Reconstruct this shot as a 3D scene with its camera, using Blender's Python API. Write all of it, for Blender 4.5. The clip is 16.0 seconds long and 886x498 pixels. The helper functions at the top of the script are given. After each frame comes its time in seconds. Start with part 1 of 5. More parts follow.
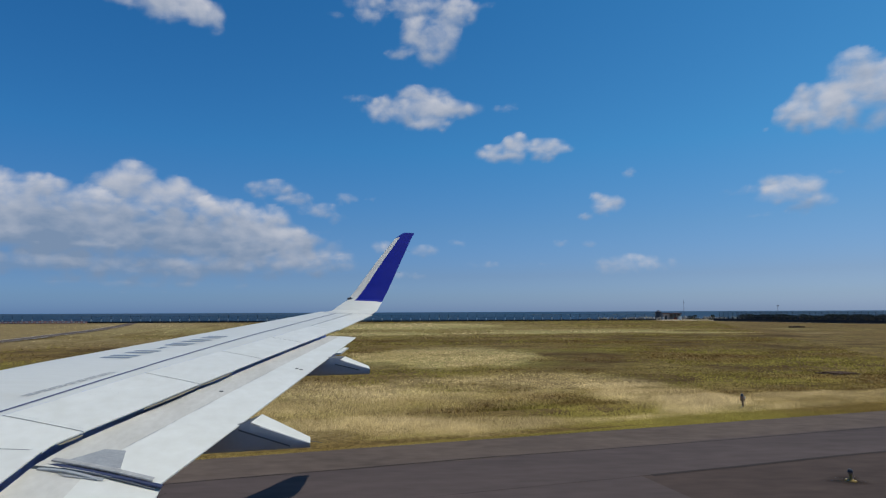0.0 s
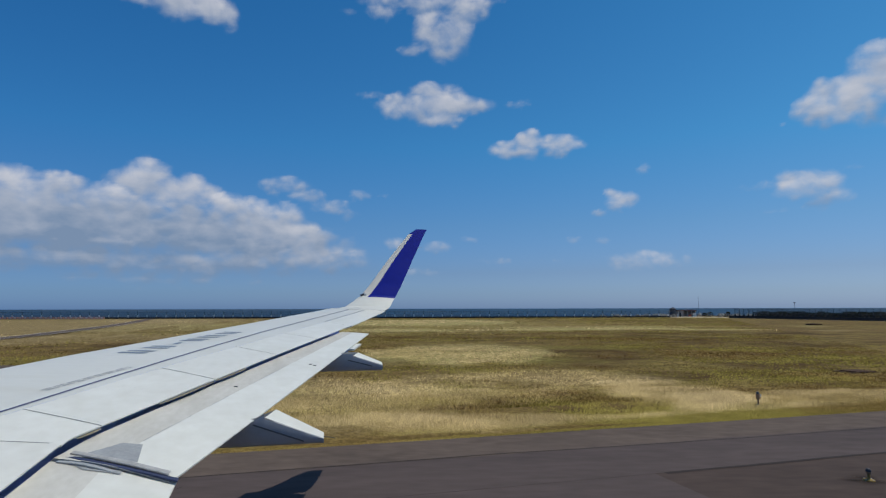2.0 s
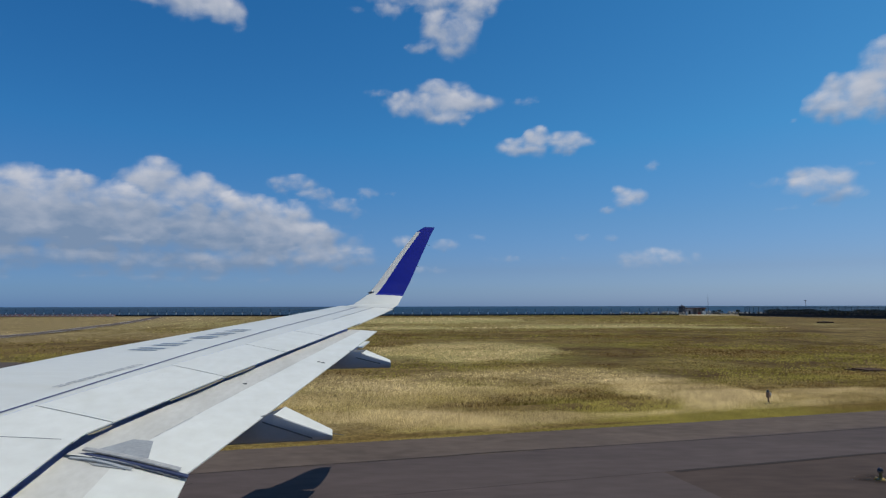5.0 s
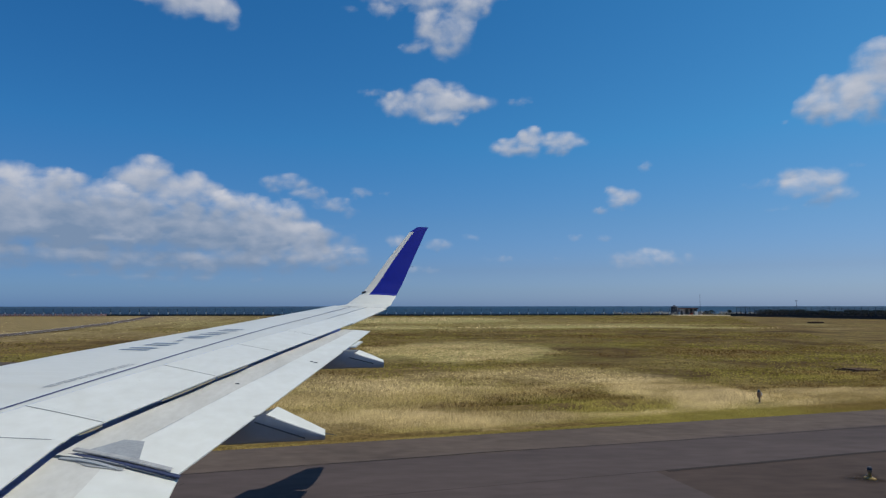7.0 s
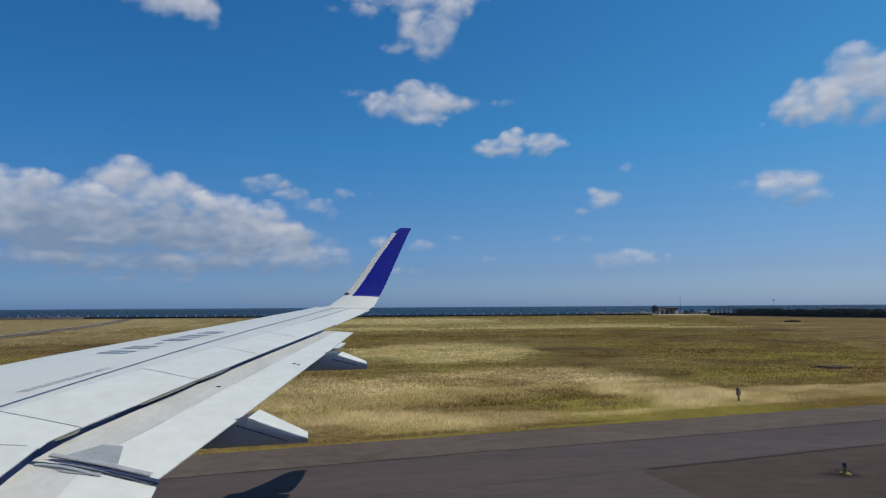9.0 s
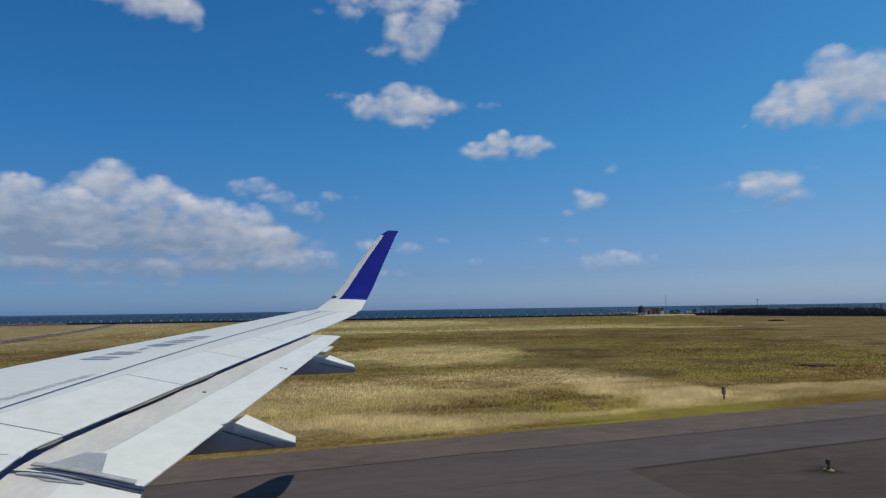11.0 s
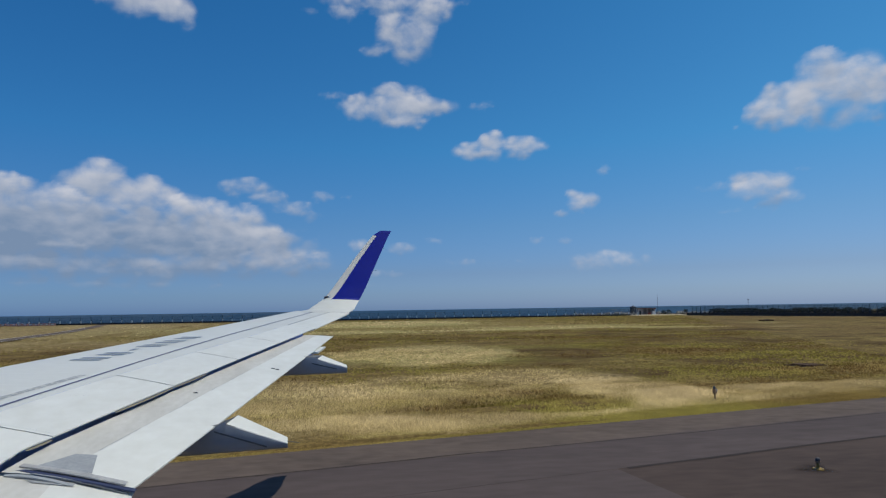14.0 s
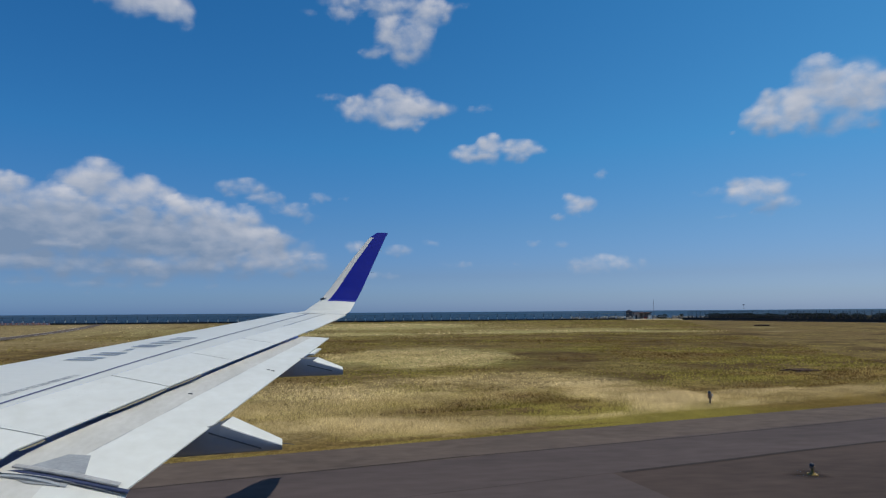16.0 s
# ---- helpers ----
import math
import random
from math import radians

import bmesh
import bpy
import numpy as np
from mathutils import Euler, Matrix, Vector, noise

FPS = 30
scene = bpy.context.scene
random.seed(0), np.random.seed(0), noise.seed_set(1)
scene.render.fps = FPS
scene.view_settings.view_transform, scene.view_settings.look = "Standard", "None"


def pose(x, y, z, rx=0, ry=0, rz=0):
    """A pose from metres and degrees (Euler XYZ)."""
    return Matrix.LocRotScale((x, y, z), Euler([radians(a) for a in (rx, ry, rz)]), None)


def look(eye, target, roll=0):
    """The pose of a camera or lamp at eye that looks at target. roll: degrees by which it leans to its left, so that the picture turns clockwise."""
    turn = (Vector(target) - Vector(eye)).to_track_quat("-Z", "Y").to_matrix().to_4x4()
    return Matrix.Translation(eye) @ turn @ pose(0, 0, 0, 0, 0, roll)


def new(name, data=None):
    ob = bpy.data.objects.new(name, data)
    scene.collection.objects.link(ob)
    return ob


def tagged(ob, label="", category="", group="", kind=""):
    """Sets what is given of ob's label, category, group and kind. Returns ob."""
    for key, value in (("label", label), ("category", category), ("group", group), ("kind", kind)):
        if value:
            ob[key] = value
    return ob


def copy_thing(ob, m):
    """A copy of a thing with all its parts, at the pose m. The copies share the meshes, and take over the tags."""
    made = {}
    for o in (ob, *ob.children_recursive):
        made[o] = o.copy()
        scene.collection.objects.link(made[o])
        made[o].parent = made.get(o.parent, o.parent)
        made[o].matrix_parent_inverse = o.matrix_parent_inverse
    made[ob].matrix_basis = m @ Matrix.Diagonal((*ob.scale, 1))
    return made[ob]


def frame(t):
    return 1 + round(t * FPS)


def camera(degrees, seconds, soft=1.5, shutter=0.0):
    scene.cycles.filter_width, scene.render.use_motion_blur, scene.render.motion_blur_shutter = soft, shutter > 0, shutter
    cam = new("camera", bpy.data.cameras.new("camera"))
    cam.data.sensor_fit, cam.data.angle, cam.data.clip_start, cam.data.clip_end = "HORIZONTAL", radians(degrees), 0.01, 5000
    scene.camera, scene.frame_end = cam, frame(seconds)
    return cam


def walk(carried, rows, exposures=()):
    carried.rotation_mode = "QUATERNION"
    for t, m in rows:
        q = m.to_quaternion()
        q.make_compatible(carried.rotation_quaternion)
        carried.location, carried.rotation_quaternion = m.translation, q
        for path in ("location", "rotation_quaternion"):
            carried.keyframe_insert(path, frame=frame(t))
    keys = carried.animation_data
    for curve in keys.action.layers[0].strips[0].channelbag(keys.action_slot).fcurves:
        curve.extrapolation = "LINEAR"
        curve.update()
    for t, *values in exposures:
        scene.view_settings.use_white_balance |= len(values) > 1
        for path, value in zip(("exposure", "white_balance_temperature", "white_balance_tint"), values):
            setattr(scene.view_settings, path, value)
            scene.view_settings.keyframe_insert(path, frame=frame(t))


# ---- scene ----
cam = camera(75.0, 16.0, soft=1.25)
EYE = 4.3
walk(cam, [
    (0.0, pose(0, 0, EYE, 90 + 6.18, 0.24, -1.94)),
    (0.5, pose(0, 0, EYE, 90 + 5.92, 0.28, -1.59)),
    (1.0, pose(0, 0, EYE, 90 + 5.87, 0.26, -1.27)),
    (1.5, pose(0, 0, EYE, 90 + 5.92, 0.21, -0.98)),
    (2.0, pose(0, 0, EYE, 90 + 5.84, 0.12, -0.70)),
    (2.5, pose(0, 0, EYE, 90 + 5.75, 0.27, -0.46)),
    (3.0, pose(0, 0, EYE, 90 + 5.68, 0.17, -0.24)),
    (3.5, pose(0, 0, EYE, 90 + 5.61, 0.15, -0.00)),
    (4.0, pose(0, 0, EYE, 90 + 5.64, 0.18, 0.19)),
    (6.5, pose(0, 0, EYE, 90 + 5.58, -0.01, -0.35)),
    (7.0, pose(0, 0, EYE, 90 + 5.61, 0.03, -0.57)),
    (7.5, pose(0, 0, EYE, 90 + 5.61, 0.08, -0.90)),
    (8.0, pose(0, 0, EYE, 90 + 5.67, 0.00, -1.29)),
    (8.5, pose(0, 0, EYE, 90 + 5.73, -0.03, -1.74)),
    (9.0, pose(0, 0, EYE, 90 + 5.69, 0.34, -2.22)),
    (11.5, pose(0, 0, EYE, 90 + 5.94, 0.81, -3.63)),
    (12.0, pose(0, 0, EYE, 90 + 5.91, 0.77, -3.80)),
    (12.5, pose(0, 0, EYE, 90 + 5.89, 0.79, -3.88)),
    (13.0, pose(0, 0, EYE, 90 + 5.80, 0.80, -3.89)),
    (13.5, pose(0, 0, EYE, 90 + 5.89, 0.72, -4.01)),
    (14.0, pose(0, 0, EYE, 90 + 5.92, 0.89, -4.16)),
    (14.5, pose(0, 0, EYE, 90 + 6.01, 0.62, -4.36)),
    (15.0, pose(0, 0, EYE, 90 + 6.04, 0.63, -4.42)),
    (15.5, pose(0, 0, EYE, 90 + 6.14, 0.63, -4.49)),
    (16.0, pose(0, 0, EYE, 90 + 6.17, 0.43, -4.52)),
])

# ---- world, sun, exposure ----
SUN_EL, SUN_AZ = 66.8, 78.0  # height, and degrees clockwise from +y
sky_world = bpy.data.worlds.new("sky")
scene.world = sky_world
sky_world.use_nodes = True
wn = sky_world.node_tree.nodes
sky = wn.new("ShaderNodeTexSky")
sky.sky_type = "NISHITA"
sky.sun_disc = False
sky.sun_elevation, sky.sun_rotation = radians(SUN_EL), radians(SUN_AZ)
sky.air_density, sky.dust_density, sky.ozone_density = 1.0, 0.9, 3.0
wn["Background"].inputs["Strength"].default_value = 0.088
# humid marine air: bluer overhead, pale blue haze near the horizon
sky_pos, sky_sep, sky_tint, sky_mul = (wn.new("ShaderNode" + k) for k in ("TexCoord", "SeparateXYZ", "ValToRGB", "Mix"))
sky_mul.data_type, sky_mul.blend_type = "RGBA", "MULTIPLY"
sky_mul.inputs["Factor"].default_value = 1.0
for at, tint in ((0.0, (0.58, 0.92, 1.80)), (0.025, (0.52, 0.79, 1.40)), (0.06, (0.46, 0.67, 1.11)), (0.14, (0.40, 0.72, 1.06)), (0.27, (0.26, 0.80, 1.14)), (0.5, (0.18, 0.72, 1.08)), (0.68, (0.50, 0.84, 1.04)), (0.9, (0.62, 0.88, 1.02))):
    stop = sky_tint.color_ramp.elements[0] if at == 0 else sky_tint.color_ramp.elements.new(at)
    stop.color = (*tint, 1)
sky_tint.color_ramp.elements.remove(sky_tint.color_ramp.elements[-1])
# the haze is paler and warmer on the sun's side, deeper blue away from it
sky_side, sky_warm, sky_all = (wn.new("ShaderNode" + k) for k in ("MapRange", "ValToRGB", "Mix"))
sky_all.data_type, sky_all.blend_type = "RGBA", "MULTIPLY"
sky_all.inputs["Factor"].default_value = 1.0
sky_side.inputs["From Min"].default_value, sky_side.inputs["From Max"].default_value = -0.6, 0.6
for el, tint in zip(sky_warm.color_ramp.elements, ((0.83, 0.92, 0.99, 1), (1.20, 1.08, 1.0, 1))):
    el.color = tint
for a, b in ((sky_pos.outputs["Generated"], sky_sep.inputs[0]), (sky_sep.outputs["Z"], sky_tint.inputs[0]), (sky.outputs[0], sky_mul.inputs["A"]),
             (sky_tint.outputs[0], sky_mul.inputs["B"]), (sky_sep.outputs["X"], sky_side.inputs["Value"]), (sky_side.outputs[0], sky_warm.inputs[0]),
             (sky_mul.outputs["Result"], sky_all.inputs["A"]), (sky_warm.outputs[0], sky_all.inputs["B"]), (sky_all.outputs["Result"], wn["Background"].inputs[0])):
    sky_world.node_tree.links.new(a, b)
sun_data = bpy.data.lights.new("sun", "SUN")
sun_data.energy, sun_data.angle, sun_data.color = 2.9, radians(0.5), (1.0, 0.93, 0.75)
sun = new("sun", sun_data)
sx, sy = math.sin(radians(SUN_AZ)), math.cos(radians(SUN_AZ))
ce, se = math.cos(radians(SUN_EL)), math.sin(radians(SUN_EL))
sun.matrix_world = look((sx * ce * 60, sy * ce * 60, se * 60), (0, 0, 0))
scene.view_settings.exposure = 0.0


# ---- materials ----
def material(name, base, rough=0.6, metal=0.0, vary=0.12, scale=3.0, fine=40.0, bump=0.0, stretch=(1, 1, 1), tint=None, per_piece=0.0, turn=0.0, gloss=0.5, grime=None, grime_scale=0.8):
    """A surface with variation at two scales: broad stains and fine grain."""
    m = bpy.data.materials.new(name)
    m.use_nodes = True
    n, l = m.node_tree.nodes, m.node_tree.links
    b = n["Principled BSDF"]
    b.inputs["Roughness"].default_value, b.inputs["Metallic"].default_value = rough, metal
    b.inputs["Specular IOR Level"].default_value = gloss
    tc, mp = n.new("ShaderNodeTexCoord"), n.new("ShaderNodeMapping")
    mp.inputs["Scale"].default_value = stretch
    mp.inputs["Rotation"].default_value = (0, 0, radians(turn))
    l.new(tc.outputs["Object"], mp.inputs[0])
    broad, grain = n.new("ShaderNodeTexNoise"), n.new("ShaderNodeTexNoise")
    broad.inputs["Scale"].default_value, broad.inputs["Detail"].default_value = scale, 5
    grain.inputs["Scale"].default_value, grain.inputs["Detail"].default_value = fine, 3
    l.new(mp.outputs[0], broad.inputs["Vector"])
    l.new(mp.outputs[0], grain.inputs["Vector"])
    add = n.new("ShaderNodeMath")
    add.operation = "ADD"
    l.new(broad.outputs["Fac"], add.inputs[0])
    l.new(grain.outputs["Fac"], add.inputs[1])
    rng = n.new("ShaderNodeMapRange")
    rng.inputs["From Min"].default_value, rng.inputs["From Max"].default_value = 0.6, 1.4
    l.new(add.outputs[0], rng.inputs["Value"])
    mix = n.new("ShaderNodeMix")
    mix.data_type = "RGBA"
    dark = tint or base
    mix.inputs["A"].default_value = (*[c * (1 - vary) for c in dark], 1)
    mix.inputs["B"].default_value = (*[min(1, c * (1 + vary)) for c in base], 1)
    l.new(rng.outputs[0], mix.inputs["Factor"])
    out = mix.outputs["Result"]
    if grime:
        # soft uneven smudges of dirt
        smudge, reach, dirty = n.new("ShaderNodeTexNoise"), n.new("ShaderNodeMapRange"), n.new("ShaderNodeMix")
        smudge.inputs["Scale"].default_value, smudge.inputs["Detail"].default_value, smudge.inputs["Roughness"].default_value = grime_scale, 6, 0.6
        smudge.inputs["Distortion"].default_value = 0.6
        reach.inputs["From Min"].default_value, reach.inputs["From Max"].default_value, reach.inputs["To Max"].default_value = 0.50, 0.78, 0.8
        dirty.data_type = "RGBA"
        dirty.inputs["B"].default_value = (*grime, 1)
        l.new(mp.outputs[0], smudge.inputs["Vector"])
        l.new(smudge.outputs["Fac"], reach.inputs["Value"])
        l.new(reach.outputs[0], dirty.inputs["Factor"])
        l.new(out, dirty.inputs["A"])
        out = dirty.outputs["Result"]
    if per_piece:
        info, mul = n.new("ShaderNodeObjectInfo"), n.new("ShaderNodeHueSaturation")
        val = n.new("ShaderNodeMapRange")
        val.inputs["To Min"].default_value, val.inputs["To Max"].default_value = 1 - per_piece, 1 + per_piece
        l.new(info.outputs["Random"], val.inputs["Value"])
        l.new(val.outputs[0], mul.inputs["Value"])
        l.new(out, mul.inputs["Color"])
        out = mul.outputs[0]
    l.new(out, b.inputs["Base Color"])
    if bump:
        bp = n.new("ShaderNodeBump")
        bp.inputs["Strength"].default_value, bp.inputs["Distance"].default_value = bump, 0.02
        l.new(add.outputs[0], bp.inputs["Height"])
        l.new(bp.outputs[0], b.inputs["Normal"])
    return m


WING_WHITE = material("wing_paint", (0.60, 0.615, 0.605), 0.38, vary=0.05, scale=0.7, fine=9, stretch=(0.6, 1.6, 1), grime=(0.54, 0.54, 0.50), grime_scale=0.9)
PANEL_WHITE = material("panel_paint", (0.685, 0.70, 0.685), 0.36, vary=0.065, scale=1.1, fine=7, stretch=(1.0, 0.8, 1), tint=(0.66, 0.665, 0.635), per_piece=0.025, grime=(0.58, 0.585, 0.54), grime_scale=1.1)
FLAP_GREY = material("worn_flap_metal", (0.565, 0.56, 0.54), 0.45, vary=0.08, scale=2.2, fine=14, stretch=(1.4, 0.6, 1), tint=(0.51, 0.50, 0.47), turn=-17, grime=(0.43, 0.42, 0.39), grime_scale=1.6)
# white fairing paint with the sides' shade put into its grey blue
FAIRING_SHADED = material("shaded_fairing_paint", (0.36, 0.385, 0.44), 0.4, vary=0.06, scale=1.5, fine=20)
SEAL = material("grey_rubber_seal", (0.28, 0.30, 0.33), 0.6, vary=0.2, scale=6, fine=40)
SEAL_AND_SHADE = material("dark_rubber_and_shade", (0.10, 0.11, 0.13), 0.6, vary=0.2, scale=6, fine=40)
SEAL_PALE = material("worn_rubber_seal", (0.37, 0.37, 0.38), 0.6, vary=0.22, scale=6, fine=40, tint=(0.29, 0.30, 0.32))
COVE = material("flap_cove", (0.34, 0.43, 0.80), 0.7, vary=0.15)
# navy shade inside the flap gap, given as a colour
COVE_DARK = material("navy_gap_shade", (0.022, 0.034, 0.095), 0.7, vary=0.25, scale=4, fine=30)
LIP = material("beige_seal_lip", (0.19, 0.175, 0.135), 0.7, vary=0.2, scale=4, fine=30)
NAVY = material("navy_paint", (0.004, 0.013, 0.25), 0.3, vary=0.08, scale=1, fine=8)
NAVY.node_tree.nodes["Principled BSDF"].inputs["Specular IOR Level"].default_value = 0.15
STRIPE = material("stripe_paint", (0.05, 0.06, 0.16), 0.45, vary=0.15, scale=5, fine=60)
MARK = material("lettering_paint", (0.17, 0.22, 0.31), 0.45, vary=0.2, scale=5, fine=50)
FINE_MARK = material("fine_lettering", (0.36, 0.38, 0.42), 0.5, vary=0.25, scale=12, fine=90)
EDGE_GREY = material("edge_grey_paint", (0.60, 0.58, 0.55), 0.45, vary=0.08, scale=3, fine=30)
METAL = material("bare_metal", (0.62, 0.61, 0.58), 0.35, 0.7, vary=0.12, scale=3, fine=30)
TYRE = material("tyre_rubber", (0.02, 0.02, 0.02), 0.8, vary=0.2)
ASPHALT = material("taxiway_asphalt", (0.087, 0.069, 0.069), 0.85, vary=0.15, scale=0.3, fine=3.0, bump=0.5, stretch=(0.35, 1.0, 1), tint=(0.075, 0.060, 0.060), turn=-15, gloss=0.08, grime=(0.062, 0.050, 0.050), grime_scale=0.35)
ASPHALT_OLD = material("older_taxiway_asphalt", (0.070, 0.052, 0.047), 0.87, vary=0.17, scale=0.3, fine=3.0, bump=0.5, stretch=(0.35, 1.0, 1), tint=(0.058, 0.044, 0.041), turn=-15, gloss=0.08, grime=(0.094, 0.070, 0.060), grime_scale=0.3)
SHOULDER = material("shoulder_asphalt", (0.120, 0.093, 0.080), 0.88, vary=0.17, scale=0.5, fine=3.2, bump=0.5, stretch=(0.45, 0.9, 1), tint=(0.090, 0.071, 0.064), turn=-15, gloss=0.08, grime=(0.078, 0.062, 0.057), grime_scale=0.5)
BITUMEN = material("bitumen_joint", (0.042, 0.034, 0.033), 0.8, vary=0.3, scale=4, fine=40, gloss=0.08)
YELLOW = material("worn_yellow_paint", (0.55, 0.36, 0.10), 0.7, vary=0.25, scale=2.2, fine=30, tint=(0.40, 0.28, 0.11))
DULL_YELLOW = material("dull_yellow_paint", (0.31, 0.21, 0.065), 0.75, vary=0.3, scale=9, fine=60, tint=(0.17, 0.12, 0.055), gloss=0.15)
CONCRETE = material("concrete", (0.34, 0.31, 0.28), 0.85, vary=0.2, scale=2, fine=25, bump=0.3, gloss=0.08)
DARK_CONC = material("dark_stained_concrete", (0.085, 0.055, 0.042), 0.95, vary=0.3, scale=2, fine=25, bump=0.3, gloss=0.08)
KERB = material("black_kerb_wall", (0.018, 0.019, 0.024), 0.8, vary=0.3, scale=0.8, fine=9)
FENCE = material("fence_steel", (0.09, 0.095, 0.10), 0.55, 0.4, vary=0.2)
PALE = material("pale_post_footing", (0.60, 0.60, 0.58), 0.8, vary=0.2)
SAND = material("sandy_soil", (0.40, 0.33, 0.23), 0.95, vary=0.2, scale=0.25, fine=3, gloss=0.08)
ROCK = material("shore_rock", (0.26, 0.245, 0.22), 0.9, vary=0.3, scale=1, fine=8)
SHRUB = material("shrub_leaves", (0.040, 0.041, 0.025), 0.8, vary=0.4, scale=0.6, fine=7, gloss=0.08)
HUT_WALL = material("hut_plaster", (0.36, 0.33, 0.32), 0.85, vary=0.2, scale=0.8, fine=8)
HUT_DARK = material("hut_opening", (0.03, 0.032, 0.036), 0.7, vary=0.2)
ROOF = material("rust_red_roof", (0.20, 0.10, 0.085), 0.7, vary=0.25, scale=1, fine=9)
TANK = material("black_tank", (0.02, 0.028, 0.05), 0.5, vary=0.2)
WHITE = material("white_paint", (0.75, 0.75, 0.72), 0.6, vary=0.1)
RED = material("red_plastic", (0.45, 0.11, 0.08), 0.6, vary=0.15)
FADED_RED = material("sun_faded_red_plastic", (0.50, 0.27, 0.24), 0.6, vary=0.15)
LAMP_BODY = material("lamp_housing", (0.22, 0.15, 0.10), 0.5, vary=0.25, scale=8, fine=60)
RUST = material("rusted_lamp_paint", (0.42, 0.25, 0.14), 0.7, vary=0.3, scale=9, fine=60, tint=(0.30, 0.17, 0.09))
BOX_GREY = material("box_grey", (0.42, 0.44, 0.45), 0.5, vary=0.12, scale=5, fine=40)


def ground_material():
    """Rough grassland: green to straw by a dryness layer, with tussocks and bare dark soil."""
    m = bpy.data.materials.new("grassland")
    m.use_nodes = True
    n, l = m.node_tree.nodes, m.node_tree.links
    b = n["Principled BSDF"]
    b.inputs["Roughness"].default_value = 0.95
    b.inputs["Specular IOR Level"].default_value = 0.1
    tc = n.new("ShaderNodeTexCoord")
    rot = n.new("ShaderNodeMapping")
    rot.inputs["Rotation"].default_value = (0, 0, radians(-10))
    rot.inputs["Scale"].default_value = (0.75, 0.85, 1)
    l.new(tc.outputs["Object"], rot.inputs[0])
    shifted = n.new("ShaderNodeMapping")
    shifted.inputs["Location"].default_value = (37, 91, 5)
    l.new(rot.outputs[0], shifted.inputs[0])

    def tex(scale, detail, vec):
        t = n.new("ShaderNodeTexNoise")
        t.inputs["Scale"].default_value, t.inputs["Detail"].default_value = scale, detail
        t.inputs["Roughness"].default_value = 0.65
        l.new(vec, t.inputs["Vector"])
        return t.outputs["Fac"]

    def remap(v, a, c):
        r = n.new("ShaderNodeMapRange")
        r.inputs["From Min"].default_value, r.inputs["From Max"].default_value = a, c
        l.new(v, r.inputs["Value"])
        return r.outputs[0]

    def mixed(f, a, c):
        x = n.new("ShaderNodeMix")
        x.data_type = "RGBA"
        l.new(f, x.inputs["Factor"])
        for key, v in (("A", a), ("B", c)):
            if isinstance(v, tuple):
                x.inputs[key].default_value = (*v, 1)
            else:
                l.new(v, x.inputs[key])
        return x.outputs["Result"]

    broad = tex(0.05, 6, rot.outputs[0])
    mid = tex(0.55, 7, rot.outputs[0])
    tuss = tex(1.3, 8, tc.outputs["Object"])
    dark_spots = tex(0.16, 9, rot.outputs[0])
    layer = n.new("ShaderNodeAttribute")
    layer.attribute_name = "dryness"
    green = mixed(remap(mid, 0.42, 0.58), (0.165, 0.122, 0.040), (0.330, 0.250, 0.082))
    olive = mixed(remap(broad, 0.42, 0.58), green, (0.205, 0.138, 0.052))
    earth, worn = n.new("ShaderNodeAttribute"), n.new("ShaderNodeMath")
    earth.attribute_name, worn.operation = "bareness", "MULTIPLY_ADD"
    l.new(earth.outputs["Fac"], worn.inputs[0])
    worn.inputs[1].default_value = 0.15
    l.new(dark_spots, worn.inputs[2])
    ragged = worn
    for source, amount in ((mid, 0.42), (tuss, 0.34)):
        step = n.new("ShaderNodeMath")
        step.operation = "MULTIPLY_ADD"
        l.new(source, step.inputs[0])
        step.inputs[1].default_value = amount
        l.new(ragged.outputs[0], step.inputs[2])
        ragged = step
    bare = mixed(remap(ragged.outputs[0], 0.93, 1.04), olive, (0.060, 0.032, 0.008))
    green_spots = tex(0.11, 8, shifted.outputs[0])
    lush, fresh = n.new("ShaderNodeAttribute"), n.new("ShaderNodeMath")
    lush.attribute_name, fresh.operation = "lushness", "MULTIPLY_ADD"
    l.new(lush.outputs["Fac"], fresh.inputs[0])
    fresh.inputs[1].default_value = 0.14
    l.new(green_spots, fresh.inputs[2])
    bare = mixed(remap(fresh.outputs[0], 0.56, 0.76), bare, (0.215, 0.190, 0.044))
    tone = n.new("ShaderNodeMath")
    tone.operation = "MULTIPLY_ADD"
    l.new(mid, tone.inputs[0])
    tone.inputs[1].default_value = 0.9
    l.new(layer.outputs["Fac"], tone.inputs[2])
    pale = mixed(lush.outputs["Fac"], (0.44, 0.345, 0.180), (0.46, 0.415, 0.165))
    straw = mixed(remap(tone.outputs[0], 0.72, 1.25), bare, pale)
    # darker flecks where the blade and tussock noise runs low
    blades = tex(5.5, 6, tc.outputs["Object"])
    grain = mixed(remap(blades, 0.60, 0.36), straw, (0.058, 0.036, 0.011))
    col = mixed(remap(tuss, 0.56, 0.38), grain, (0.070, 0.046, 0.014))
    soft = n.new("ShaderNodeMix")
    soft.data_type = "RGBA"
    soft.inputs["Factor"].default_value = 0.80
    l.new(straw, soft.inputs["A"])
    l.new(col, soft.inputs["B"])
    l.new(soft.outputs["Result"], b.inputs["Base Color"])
    bp = n.new("ShaderNodeBump")
    bp.inputs["Strength"].default_value, bp.inputs["Distance"].default_value = 0.8, 0.12
    l.new(tuss, bp.inputs["Height"])
    l.new(bp.outputs[0], b.inputs["Normal"])
    return m


GRASSLAND = ground_material()


